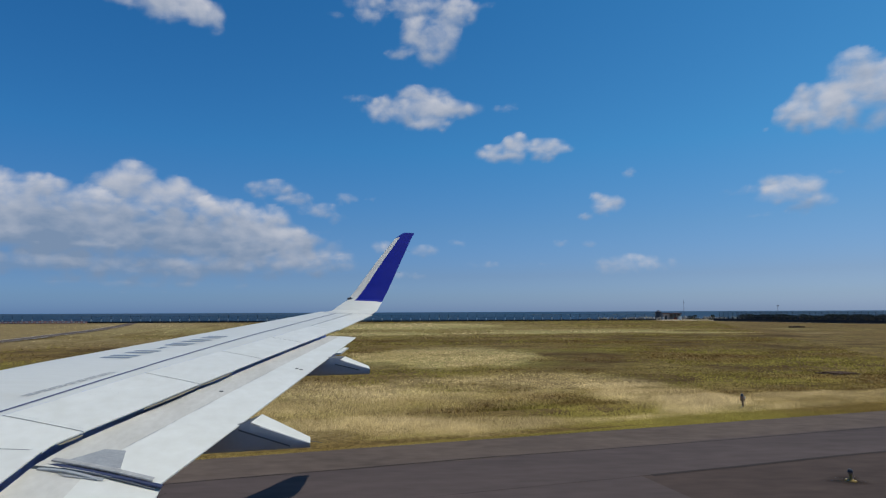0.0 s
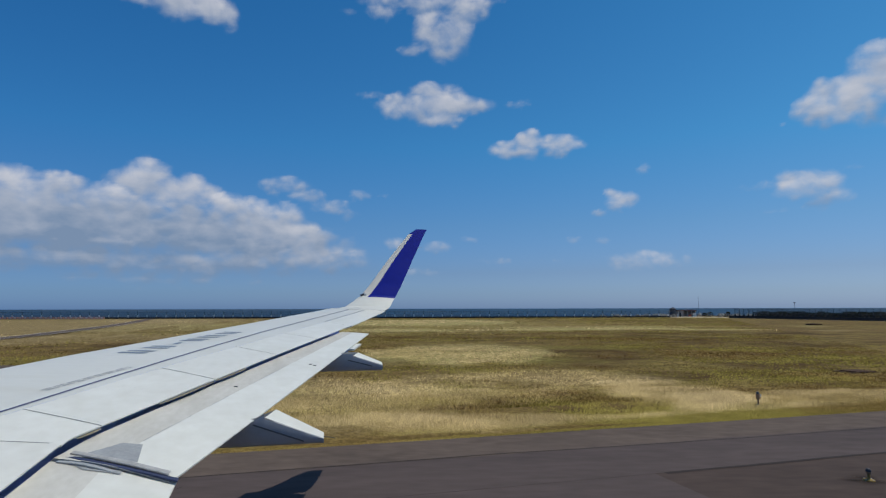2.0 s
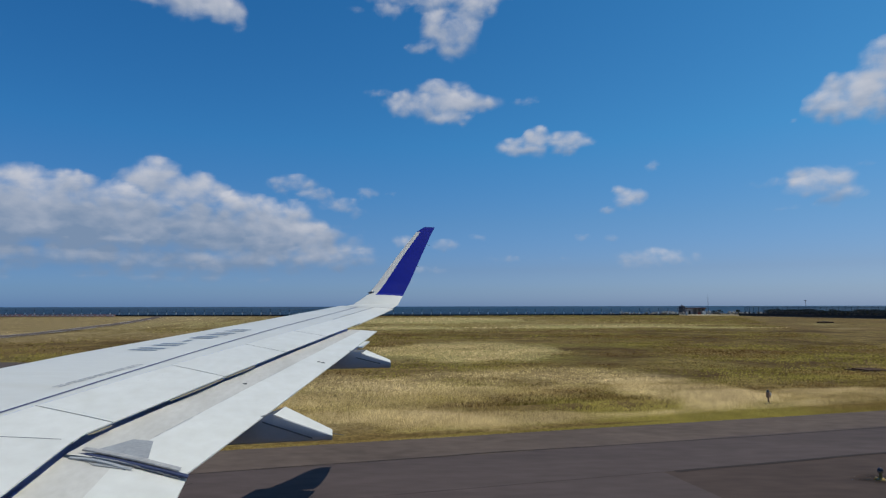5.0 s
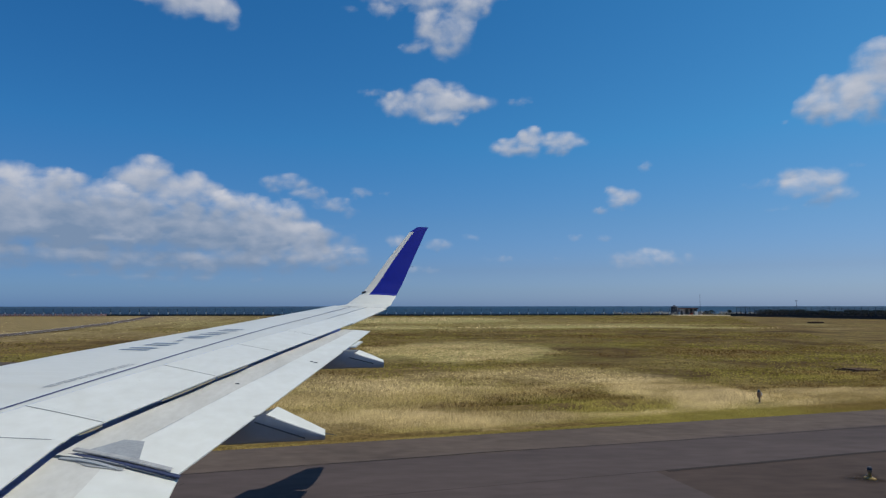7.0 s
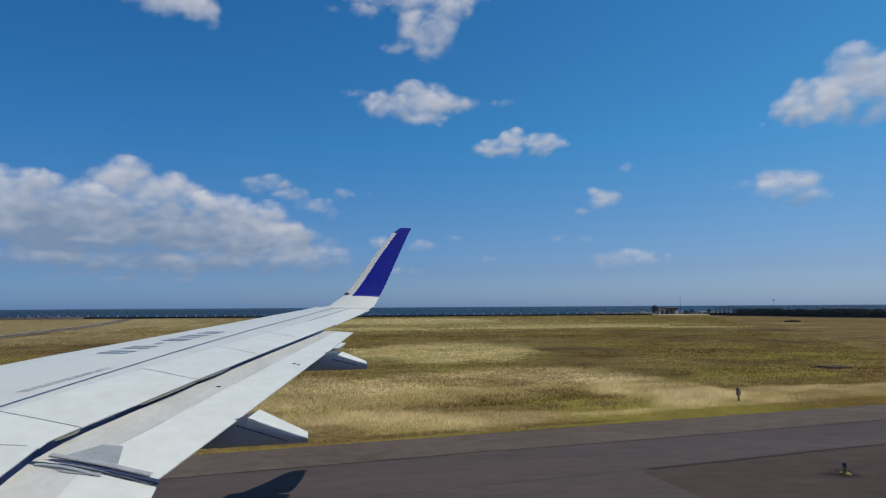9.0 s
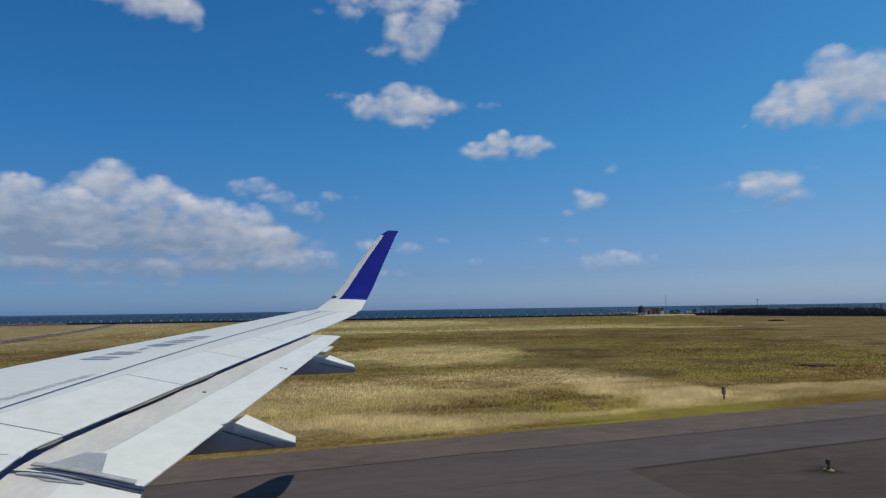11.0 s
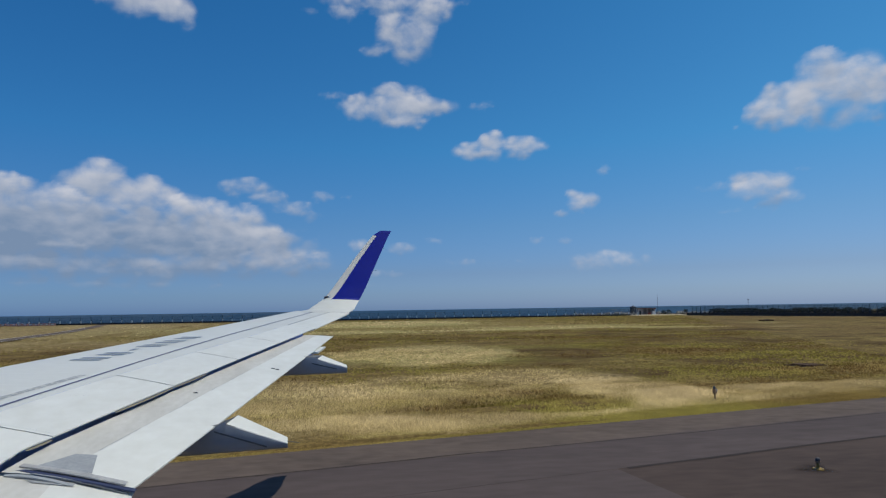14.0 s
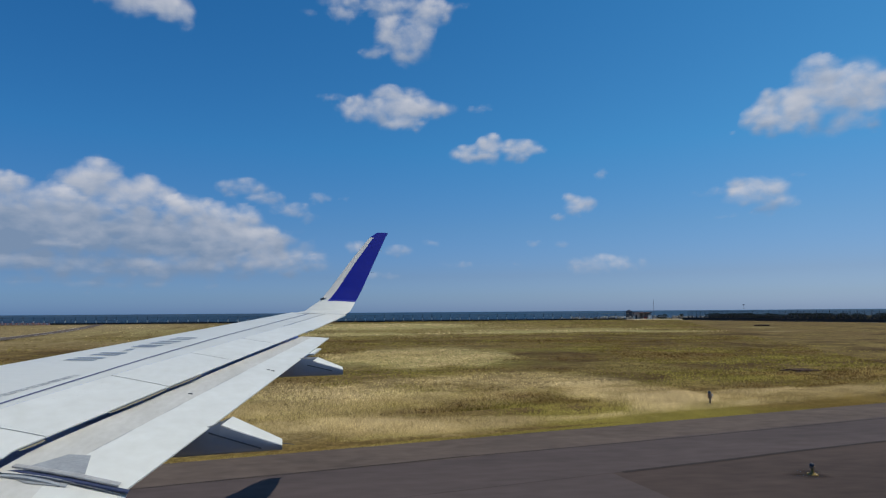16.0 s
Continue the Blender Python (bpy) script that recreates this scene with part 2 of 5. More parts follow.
def blade_material(name, low, high, green, brown):
    """Grass blades: olive to brown by patches, straw by the dryness layer, each blade of its own brightness."""
    m = bpy.data.materials.new(name)
    m.use_nodes = True
    n, l = m.node_tree.nodes, m.node_tree.links
    n.remove(n["Principled BSDF"])
    dif, trl, mx = n.new("ShaderNodeBsdfDiffuse"), n.new("ShaderNodeBsdfTranslucent"), n.new("ShaderNodeMixShader")
    mx.inputs[0].default_value = 0.12
    l.new(dif.outputs[0], mx.inputs[1])
    l.new(trl.outputs[0], mx.inputs[2])
    l.new(mx.outputs[0], n["Material Output"].inputs["Surface"])
    layer, geo, tc = n.new("ShaderNodeAttribute"), n.new("ShaderNodeNewGeometry"), n.new("ShaderNodeTexCoord")
    layer.attribute_name = "dryness"

    def blotch(scale, shift, a, c, to_a, to_c):
        mp, t, r = n.new("ShaderNodeMapping"), n.new("ShaderNodeTexNoise"), n.new("ShaderNodeMapRange")
        mp.inputs["Scale"].default_value, mp.inputs["Location"].default_value = (0.55, 0.8, 1), (shift, shift * 0.7, 0)
        t.inputs["Scale"].default_value, t.inputs["Detail"].default_value, t.inputs["Roughness"].default_value = scale, 5, 0.62
        for key, v in (("From Min", a), ("From Max", c), ("To Min", to_a), ("To Max", to_c)):
            r.inputs[key].default_value = v
        l.new(tc.outputs["Object"], mp.inputs[0])
        l.new(mp.outputs[0], t.inputs["Vector"])
        l.new(t.outputs["Fac"], r.inputs["Value"])
        return r.outputs[0]

    base, dry = n.new("ShaderNodeMix"), n.new("ShaderNodeMix")
    base.data_type = dry.data_type = "RGBA"
    base.inputs["A"].default_value, base.inputs["B"].default_value = (*green, 1), (*brown, 1)
    l.new(blotch(0.15, 11, 0.44, 0.58, 0, 1), base.inputs["Factor"])
    l.new(layer.outputs["Fac"], dry.inputs["Factor"])
    l.new(base.outputs["Result"], dry.inputs["A"])
    dry.inputs["B"].default_value = (0.49, 0.385, 0.215, 1)
    hs, val, patchy = n.new("ShaderNodeHueSaturation"), n.new("ShaderNodeMapRange"), n.new("ShaderNodeMath")
    val.inputs["To Min"].default_value, val.inputs["To Max"].default_value = low, high
    patchy.operation = "MULTIPLY"
    l.new(geo.outputs["Random Per Island"], val.inputs["Value"])
    l.new(val.outputs[0], patchy.inputs[0])
    l.new(blotch(0.34, 29, 0.36, 0.64, 0.74, 1.26), patchy.inputs[1])
    l.new(patchy.outputs[0], hs.inputs["Value"])
    l.new(dry.outputs["Result"], hs.inputs["Color"])
    l.new(hs.outputs[0], dif.inputs["Color"])
    l.new(hs.outputs[0], trl.inputs["Color"])
    return m


BLADES = blade_material("grass_blades", 0.5, 1.6, (0.205, 0.178, 0.048), (0.190, 0.140, 0.050))
TUFTS = blade_material("grass_tufts", 0.5, 1.4, (0.158, 0.136, 0.038), (0.104, 0.068, 0.028))


def water_material():
    m = material("sea_water", (0.006, 0.030, 0.064), 0.5, vary=0.3, scale=0.01, fine=0.09, stretch=(0.3, 1.5, 1))
    n, l = m.node_tree.nodes, m.node_tree.links
    tc, wv, bp = n.new("ShaderNodeTexCoord"), n.new("ShaderNodeTexNoise"), n.new("ShaderNodeBump")
    wv.inputs["Scale"].default_value, wv.inputs["Detail"].default_value = 0.25, 6
    l.new(tc.outputs["Object"], wv.inputs["Vector"])
    l.new(wv.outputs["Fac"], bp.inputs["Height"])
    bp.inputs["Strength"].default_value, bp.inputs["Distance"].default_value = 0.9, 1.0
    l.new(bp.outputs[0], n["Principled BSDF"].inputs["Normal"])
    n["Principled BSDF"].inputs["Specular IOR Level"].default_value = 0.2
    return m


WATER = water_material()


# ---- mesh helpers ----
def part(name, bm, mat, parent=None, label=""):
    """Links a bmesh as one mesh object, under parent where given."""
    me = bpy.data.meshes.new(name)
    bm.to_mesh(me)
    bm.free()
    for mm in (mat if isinstance(mat, (list, tuple)) else [mat]):
        me.materials.append(mm)
    ob = new(name, me)
    ob.parent = parent
    if label:
        tagged(ob, label)
    return ob


def smooth(ob, angle=40):
    ob.data.polygons.foreach_set("use_smooth", [True] * len(ob.data.polygons))
    ob.data.set_sharp_from_angle(angle=radians(angle))
    return ob


def thing(name, m=None):
    ob = new(name)
    if m is not None:
        ob.matrix_basis = m
    return ob


def box(bm, x0, x1, y0, y1, z0, z1, bevel=0.0):
    made = bmesh.ops.create_cube(bm, size=1, matrix=Matrix.Translation(((x0 + x1) / 2, (y0 + y1) / 2, (z0 + z1) / 2)) @ Matrix.Diagonal((x1 - x0, y1 - y0, z1 - z0, 1)))
    if bevel:
        es = {e for v in made["verts"] for e in v.link_edges}
        bmesh.ops.bevel(bm, geom=list(es), offset=bevel, segments=2, affect="EDGES")
    return bm


def tube(bm, p, q, r0, r1=None, seg=10):
    p, q = Vector(p), Vector(q)
    m = Matrix.Translation((p + q) / 2) @ (q - p).to_track_quat("Z", "Y").to_matrix().to_4x4()
    bmesh.ops.create_cone(bm, cap_ends=True, segments=seg, radius1=r0, radius2=r0 if r1 is None else r1, depth=(q - p).length, matrix=m)
    return bm


def grid_faces(bm, rows, close=False, mats=None):
    """Joins rows of points into quads. mats: the material's slot by the column's index."""
    vs = [[bm.verts.new(p) for p in r] for r in rows]
    for a, b in zip(vs, vs[1:]):
        k = len(a)
        for j in range(k if close else k - 1):
            f = bm.faces.new((a[j], a[(j + 1) % k], b[(j + 1) % k], b[j]))
            if mats:
                f.material_index = mats(j)
    return vs


def spread(a, b, k):
    return [a + (b - a) * i / (k - 1) for i in range(k)]


def lerp(v, xs, ys):
    return float(np.interp(v, xs, ys))


# ---- ground, taxiway, sea ----
EDGE_P, EDGE_A = Vector((4.32, 20.5)), radians(14.7)
ALONG, ACROSS = Vector((math.cos(EDGE_A), math.sin(EDGE_A))), Vector((-math.sin(EDGE_A), math.cos(EDGE_A)))


def strip_point(s, d, z=0.0):
    """s metres along the taxiway's grass edge, d metres out beyond it."""
    p = EDGE_P + ALONG * s + ACROSS * d
    return (p.x, p.y, z)


def patch(x, y, cx, cy, rx, ry, a=15, edge=0.35):
    """1 inside a ragged ellipse, falling to 0 over a soft rim."""
    dx, dy = x - cx, y - cy
    c, s = math.cos(radians(a)), math.sin(radians(a))
    u, v = (dx * c + dy * s) / rx, (-dx * s + dy * c) / ry
    r = math.hypot(u, v)
    if r > 1.9:
        return 0.0
    r += 0.22 * noise.noise((x * 0.35, y * 0.35, 6)) + 0.12 * noise.noise((x * 1.1, y * 1.1, 8))
    return max(0.0, min(1.0, (1.0 - r) / edge + 0.5))


def dryness(x, y):
    """How straw-coloured the grass is, 0 to 1."""
    d = (Vector((x, y)) - EDGE_P).dot(ACROSS)
    s = (Vector((x, y)) - EDGE_P).dot(ALONG)
    wob = noise.noise((x * 0.15, y * 0.25, 0)) * 0.5 + noise.noise((x * 0.6, y * 0.9, 3)) * 0.25
    v = 0.10 + 0.30 * wob + 0.16 * patch(x, y, -2, 30, 14, 8, 6, 0.9)
    # straw verge along the asphalt, deeper where the field light stands
    verge = lerp(s, [-19, -15, -8, 0, 3, 6, 9, 12, 17, 22, 26, 30], [0.6, 2.2, 4.6, 3.0, 0.9, 0.8, 4.6, 4.6, 3.6, 3.2, 1.0, 0.3]) + 1.4 * wob
    near = lerp(s, [-2, 6, 9], [0.5, 1.3, 1.4])
    v += (lerp(s, [-6, 2, 8], [0.36, 0.34, 0.50]) + 0.6 * wob) * max(0.0, min(1.0, (d - near) / 0.5 + 0.5)) * max(0.0, min(1.0, (verge + near - d) / 0.8 + 0.5)) * max(0.0, min(1.0, (s + 20) / 4)) * max(0.0, min(1.0, (29 - s) / 4))
    v += (0.44 + 0.5 * wob) * patch(x, y, 7.4, 36.4, 6.6, 4.4, 0, 0.6) + (0.5 + 0.4 * wob) * patch(x, y, 11.8, 29.6, 3.2, 4.6, 0, 0.5) + (0.16 + 0.5 * wob) * patch(x, y, -3, 34, 9, 4.5, -4, 0.9) + 0.66 * patch(x, y, 2.0, 56.0, 9.4, 12.0, -8)
    v += 0.36 * patch(x, y, -7, 28, 9, 5.5, 10, 0.9)
    v += 0.62 * patch(x, y, 28, 116, 24, 5.5, 8) + 0.66 * patch(x, y, 60, 110, 20, 3.6, -4) + 0.45 * patch(x, y, 86, 132, 18, 3.2, 42) + 0.5 * patch(x, y, -10, 112, 18, 7, 0)
    v += 0.66 * patch(x, y, -8, 178, 30, 34, 0) + 0.3 * patch(x, y, 40, 128, 30, 7, 3) + 0.16 * patch(x, y, 60, 215, 60, 20, 0)
    # bleached field beyond the service road
    v += 0.5 * patch(x, y, -120, 150, 62, 105, 12) + 0.34 * patch(x, y, -62, 82, 40, 16, 8) + 0.3 * patch(x, y, -78, 220, 40, 40, 0)
    v += 0.24 * patch(x, y, 46, 37, 16, 7, 14, 0.8) + 0.34 * patch(x, y, -4, 155, 62, 58, 0, 0.8)
    if 0 <= d < 0.45:
        v *= 0.35
    return max(0.0, min(1.0, v))


BARE = ((14.2, 35.9, 2.4, 1.6), (12.2, 46.4, 4.2, 3.0), (16.0, 57.0, 5.0, 5.0), (34.5, 85.0, 8.0, 5.0), (35.5, 72.0, 6.0, 3.0), (41.0, 65.5, 5.0, 3.5), (31.0, 53.0, 4.0, 2.5), (26.0, 43.0, 5.0, 2.5), (4.0, 84.0, 14.0, 5.0), (50.0, 96.0, 14.0, 4.0), (-30.0, 66.0, 18.0, 6.0), (-6.0, 47.0, 6.0, 3.0))
LUSH = ((2.0, 56.0, 9.0, 11.0), (-4.0, 150.0, 60.0, 50.0), (-8.0, 178.0, 30.0, 34.0), (46.0, 113.0, 38.0, 7.0), (5.0, 50.0, 10.0, 5.0), (50.0, 128.0, 40.0, 9.0), (-10.0, 112.0, 18.0, 7.0), (22.5, 56.0, 4.0, 4.0), (27.0, 48.0, 3.6, 2.2), (9.4, 47.2, 2.6, 2.2), (7.5, 25.0, 7.0, 1.6), (-2.0, 25.8, 5.0, 1.0), (20.0, 62.0, 9.0, 4.0), (44.0, 150.0, 30.0, 14.0), (-25.0, 48.0, 20.0, 5.0), (-16.0, 22.0, 5.0, 6.0), (36.0, 48.0, 10.0, 3.0))


def bareness(x, y):
    """Where brown earth shows through the grass, 0 to 1."""
    return min(1.0, sum(patch(x, y, *b, 0, 0.9) for b in BARE) + 0.42 * patch(x, y, 38, 66, 32, 34, 0, 0.8))


def lushness(x, y):
    """Where the grass is still green, 0 to 1."""
    return min(1.0, sum(patch(x, y, *b, 0, 0.9) for b in LUSH))


APRON = ((-17.9, 11.3), (-18.4, 14.9), (-19.0, 18.0), (-19.8, 21.7), (-21.1, 27.4), (-22.4, 34.0), (-25.0, 44.6), (-51.0, 45.2), (-56.3, 63.0), (-59.6, 63.2), (-62.4, 55.0), (-78.0, 64.5), (-94.0, 66.0), (-220.0, 40.0))


def apron_depth(x, y):
    """Metres inside the side apron's outline, negative outside."""
    inside, near = False, 1e9
    n = len(APRON)
    for i in range(n):
        (x0, y0), (x1, y1) = APRON[i], APRON[(i + 1) % n]
        if (y0 > y) != (y1 > y) and x < x0 + (y - y0) * (x1 - x0) / (y1 - y0):
            inside = not inside
        t = max(0.0, min(1.0, ((x - x0) * (x1 - x0) + (y - y0) * (y1 - y0)) / ((x1 - x0) ** 2 + (y1 - y0) ** 2)))
        near = min(near, math.hypot(x - x0 - t * (x1 - x0), y - y0 - t * (y1 - y0)))
    return near if inside else -near


def add_layers(ob):
    for key, rule in (("dryness", dryness), ("bareness", bareness), ("lushness", lushness)):
        ob.data.attributes.new(key, "FLOAT", "POINT").data.foreach_set("value", [rule(v.co.x, v.co.y) for v in ob.data.vertices])


def ground_sheet():
    bm = bmesh.new()
    ds = [0, 0.5, 1, 1.6, 2.4, 3.2, 4, 5, 6, 7, 8.5, 10, 12, 14, 17, 20, 24, 28, 33, 38, 44, 50, 58, 66, 75, 85, 96, 108, 122, 138, 156, 176, 200, 230]
    ss = [-900, -600, -400, -300] + [-240 + 4 * i for i in range(36)] + [-96 + 1.5 * i for i in range(118)] + [82 + 5 * i for i in range(20)] + [200, 300, 500, 900]
    rows = []
    for d in ds:
        row = []
        for s in ss:
            x, y, _ = strip_point(s, d)
            z = 0.0 if d < 0.4 else 0.04 + 0.10 * noise.noise((x * 0.05, y * 0.08, 0)) + 0.03 * noise.noise((x * 0.4, y * 0.4, 2))
            if x < -16 and y < 70:
                z = min(z, max(-0.12, 0.03 - 0.06 * max(0.0, apron_depth(x, y) + 1.5)))
            row.append((x, y, z))
        rows.append(row)
    rows = [[strip_point(s, -1200, -0.12) for s in ss], [strip_point(s, -0.02, -0.12) for s in ss]] + rows
    grid_faces(bm, rows)
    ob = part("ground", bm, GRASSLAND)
    add_layers(ob)
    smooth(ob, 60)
    return tagged(ob, "rough olive and straw coloured airfield grassland", "grass", kind="structure")


ground = ground_sheet()


def far_field():
    """The field between the near sheet and the seaward kerb."""
    bm = bmesh.new()
    xs = [-1500, -900, -600] + [-420 + 12 * i for i in range(70)] + [600, 1200]
    rows = []
    for k in range(12):
        row = []
        for x in xs:
            y0 = EDGE_P.y + 225 / math.cos(EDGE_A) + (x - EDGE_P.x) * math.tan(EDGE_A)
            y0 = min(y0, 254)
            row.append((x, y0 + (270 - y0) * k / 11, 0.02))
        rows.append(row)
    grid_faces(bm, rows)
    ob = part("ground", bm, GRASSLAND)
    add_layers(ob)
    return tagged(ob, "far olive grassland along the seaward kerb", "grass", kind="structure")


far_field()


def strip(name, mat, s0, s1, d0, d1, z, label, category, thick=0.1, step=6.0, wobble=0.0):
    bm = bmesh.new()
    k = max(2, int((s1 - s0) / step))
    rows = []
    for i in range(k + 1):
        s = s0 + (s1 - s0) * i / k
        w = wobble * (noise.noise((s * 0.9, d0, 5)) + 0.6 * noise.noise((s * 3.1, d0, 9)))
        rows.append([strip_point(s, d0, z - thick), strip_point(s, d0, z), strip_point(s, d1 + w, z), strip_point(s, d1 + w, z - thick)])
    grid_faces(bm, rows)
    return tagged(part(name, bm, mat), label, category, kind="structure")


strip("pavement", SHOULDER, -22.8, 400, -2.5, 0.05, 0.03, "brownish weathered asphalt shoulder beside the grass", "pavement", step=0.8, wobble=0.09)
strip("road", ASPHALT_OLD, 0.0, 400, -40, -5.25, 0.030, "brownish older taxiway asphalt", "taxiway", step=8, wobble=0.0)
strip("road", ASPHALT, -400, 0.0, -40, -5.25, 0.030, "dark grey newer taxiway asphalt", "taxiway", step=8, wobble=0.0)
strip("road", ASPHALT, -400, 400, -5.3, -2.4, 0.034, "dark grey taxiway asphalt with paving seams", "taxiway", step=1.0, wobble=0.12)


# ---- sea ----
bm = bmesh.new()
grid_faces(bm, [[(x, y, -1.6) for x in spread(-4500, 4500, 10)] for y in (268, 500, 1200, 2500, 4900)])
tagged(part("water", bm, WATER), "deep blue open sea with small waves", "sea", kind="structure")


def foam_streaks():
    """White crests off the shore, too many to count."""
    rng = random.Random(21)
    bm = bmesh.new()
    for _ in range(45):
        x, y, ln = rng.uniform(-420, 330), 455 + 260 * rng.random() ** 2.2, rng.uniform(3, 12)
        w = rng.uniform(0.05, 0.16)
        k = 6
        rows = []
        for i in range(k + 1):
            f = i / k
            hw = w * math.sin(math.pi * f) * rng.uniform(0.4, 1.0) + 0.02
            yy = y + rng.uniform(-0.8, 0.8)
            rows.append([(x + ln * (f - 0.5), yy - hw, -1.58), (x + ln * (f - 0.5), yy, -1.57), (x + ln * (f - 0.5), yy + hw, -1.58)])
        grid_faces(bm, rows)
    return tagged(part("foam", bm, WHITE), "white wave crests off the shore", "waves", kind="stuff")


foam_streaks()

# ---- clouds ----
CLOUDS = []


PUFF = 0.24  # how much lighter the top of a puff is than its underside


def cloud(az, el, w, h, weight=1.0, tone=0.0):
    """One lobe of a cloud: its bearing, height, half width and half height in degrees, density and brightness."""
    CLOUDS.append((az, el, w, h, weight, tone))


# high cloud over the wing
for lobe in ((-24.6, 26.5, 4.8, 1.4), (-21.3, 26.1, 1.7, 1.1), (-28.1, 26.0, 1.9, 0.6, 0.7)):
    cloud(*lobe)
# ragged cloud near the top
for lobe in ((0.8, 26.3, 2.7, 2.4), (-0.7, 28.8, 7.0, 1.0, 0.85), (2.5, 28.1, 1.8, 1.4, 0.8), (-2.3, 24.7, 2.1, 0.7, 0.75), (4.0, 28.5, 2.0, 1.0), (-9.0, 27.8, 1.0, 0.4, 0.5), (-5.1, 27.9, 2.6, 0.8, 0.7), (6.1, 28.8, 1.7, 0.5, 0.5)):
    cloud(*lobe)
# three clouds in a row
for lobe in ((-3.6, 19.5, 2.7, 1.2), (-0.1, 19.8, 3.8, 1.9), (3.2, 19.7, 2.8, 1.0), (0.8, 18.3, 2.2, 0.9), (-1.7, 21.1, 1.4, 0.6, 0.8), (-6.6, 20.5, 1.7, 0.5, 0.62), (-5.0, 19.1, 1.1, 0.8, 0.6), (8.5, 19.6, 1.6, 0.6, 0.66)):
    cloud(*lobe)
# cloud with a hook
for lobe in ((7.0, 15.3, 1.8, 1.0), (9.5, 15.9, 1.4, 1.3), (12.1, 15.6, 2.7, 1.1), (9.0, 15.2, 1.9, 0.6)):
    cloud(*lobe)
# large cloud
for lobe in ((36.7, 16.3, 3.3, 2.0), (38.6, 18.1, 2.1, 2.2), (34.3, 16.2, 1.6, 1.3), (35.2, 17.7, 1.3, 1.0, 0.85), (38.8, 19.5, 1.1, 0.7, 0.7), (31.9, 15.4, 0.4, 0.3, 0.5), (41.3, 16.6, 2.8, 2.8)):
    cloud(*lobe)
# thin cloud
for lobe in ((33.6, 9.9, 2.6, 1.5, 0.85), (29.6, 10.4, 1.9, 0.6, 0.62), (35.1, 9.0, 1.9, 0.8, 0.62), (32.1, 11.0, 1.2, 0.7, 0.6), (37.0, 11.2, 1.2, 0.4, 0.5), (31.3, 8.2, 1.6, 0.4, 0.42)):
    cloud(*lobe)
# scraps
for lobe in ((20.2, 12.9, 0.7, 0.8, 0.62), (18.1, 9.9, 1.7, 1.1, 0.85), (17.1, 10.8, 0.9, 0.6, 0.7), (16.0, 9.0, 0.8, 0.5, 0.58), (13.7, 6.5, 1.0, 0.5, 0.5), (16.5, 6.4, 1.0, 0.5, 0.5), (3.4, 6.7, 1.1, 0.5, 0.48), (5.8, 4.5, 1.9, 0.6, 0.48), (20.2, 4.2, 4.1, 1.0, 0.6), (18.8, 3.5, 3.0, 0.6, 0.5)):
    cloud(*lobe)
# low scraps
for lobe in ((-0.3, 5.8, 1.9, 0.8, 0.75), (-4.0, 6.2, 1.3, 0.8, 0.75), (-2.0, 3.4, 2.6, 0.6, 0.48), (-4.4, 2.4, 2.8, 0.5, 0.45), (10.1, 4.5, 2.2, 0.4, 0.4)):
    cloud(*lobe)
# bank, tops
for lobe in ((-36.6, 9.3, 2.5, 1.9), (-33.4, 9.9, 2.4, 1.4), (-29.9, 8.9, 2.9, 1.7), (-26.8, 11.1, 2.6, 1.8), (-23.7, 10.2, 2.8, 1.8), (-19.6, 8.8, 3.4, 1.7), (-16.0, 8.2, 3.5, 1.8), (-12.7, 6.9, 3.0, 1.2), (-9.7, 5.2, 3.4, 0.8, 0.8)):
    cloud(*lobe)
# bank, wisps
for lobe in ((-14.8, 11.6, 2.5, 0.9, 0.75), (-12.4, 10.7, 2.2, 0.8, 0.6), (-10.3, 9.7, 2.4, 0.9, 0.62), (-8.1, 9.1, 1.3, 0.8, 0.6), (-7.6, 11.0, 1.2, 0.6, 0.6), (-5.0, 11.0, 1.0, 0.3, 0.42)):
    cloud(*lobe)
# bank, base
for lobe in ((-32.9, 6.8, 11.5, 3.3, 1.5, -0.5), (-23.8, 6.6, 12.7, 3.3, 1.5, -0.48), (-16.3, 6.0, 8.6, 2.3, 1.4, -0.3), (-36.3, 6.9, 8.0, 2.8, 1.5, -0.46)):
    cloud(*lobe)
# bank, underside
for lobe in ((-34.3, 4.0, 8.3, 1.6, 1.0, -0.46), (-23.7, 3.9, 13.2, 1.7, 1.15, -0.46), (-13.1, 4.5, 7.5, 1.2, 1.0, -0.3), (-25.0, 2.5, 9.8, 0.7, 0.58, -0.4)):
    cloud(*lobe)
# bank, lit folds
for lobe in ((-29.2, 9.8, 1.3, 0.8, 1.15, 0.22), (-33.1, 10.6, 1.4, 0.7, 1.15, 0.2), (-13.8, 7.4, 2.8, 0.8, 1.2, 0.25), (-20.7, 9.9, 1.2, 0.7, 1.1, 0.15), (-35.2, 6.7, 1.5, 0.5, 1.25, 0.1), (-30.2, 5.8, 2.0, 0.5, 1.25, 0.05), (-16.4, 9.0, 1.5, 0.7, 1.1, 0.15)):
    cloud(*lobe)
# beyond the view
for lobe in ((-47.0, 20.4, 7.0, 4.2), (-52, 10, 12, 4), (-70, 14, 14, 6), (58, 12, 9, 4), (75, 20, 12, 5)):
    cloud(*lobe)


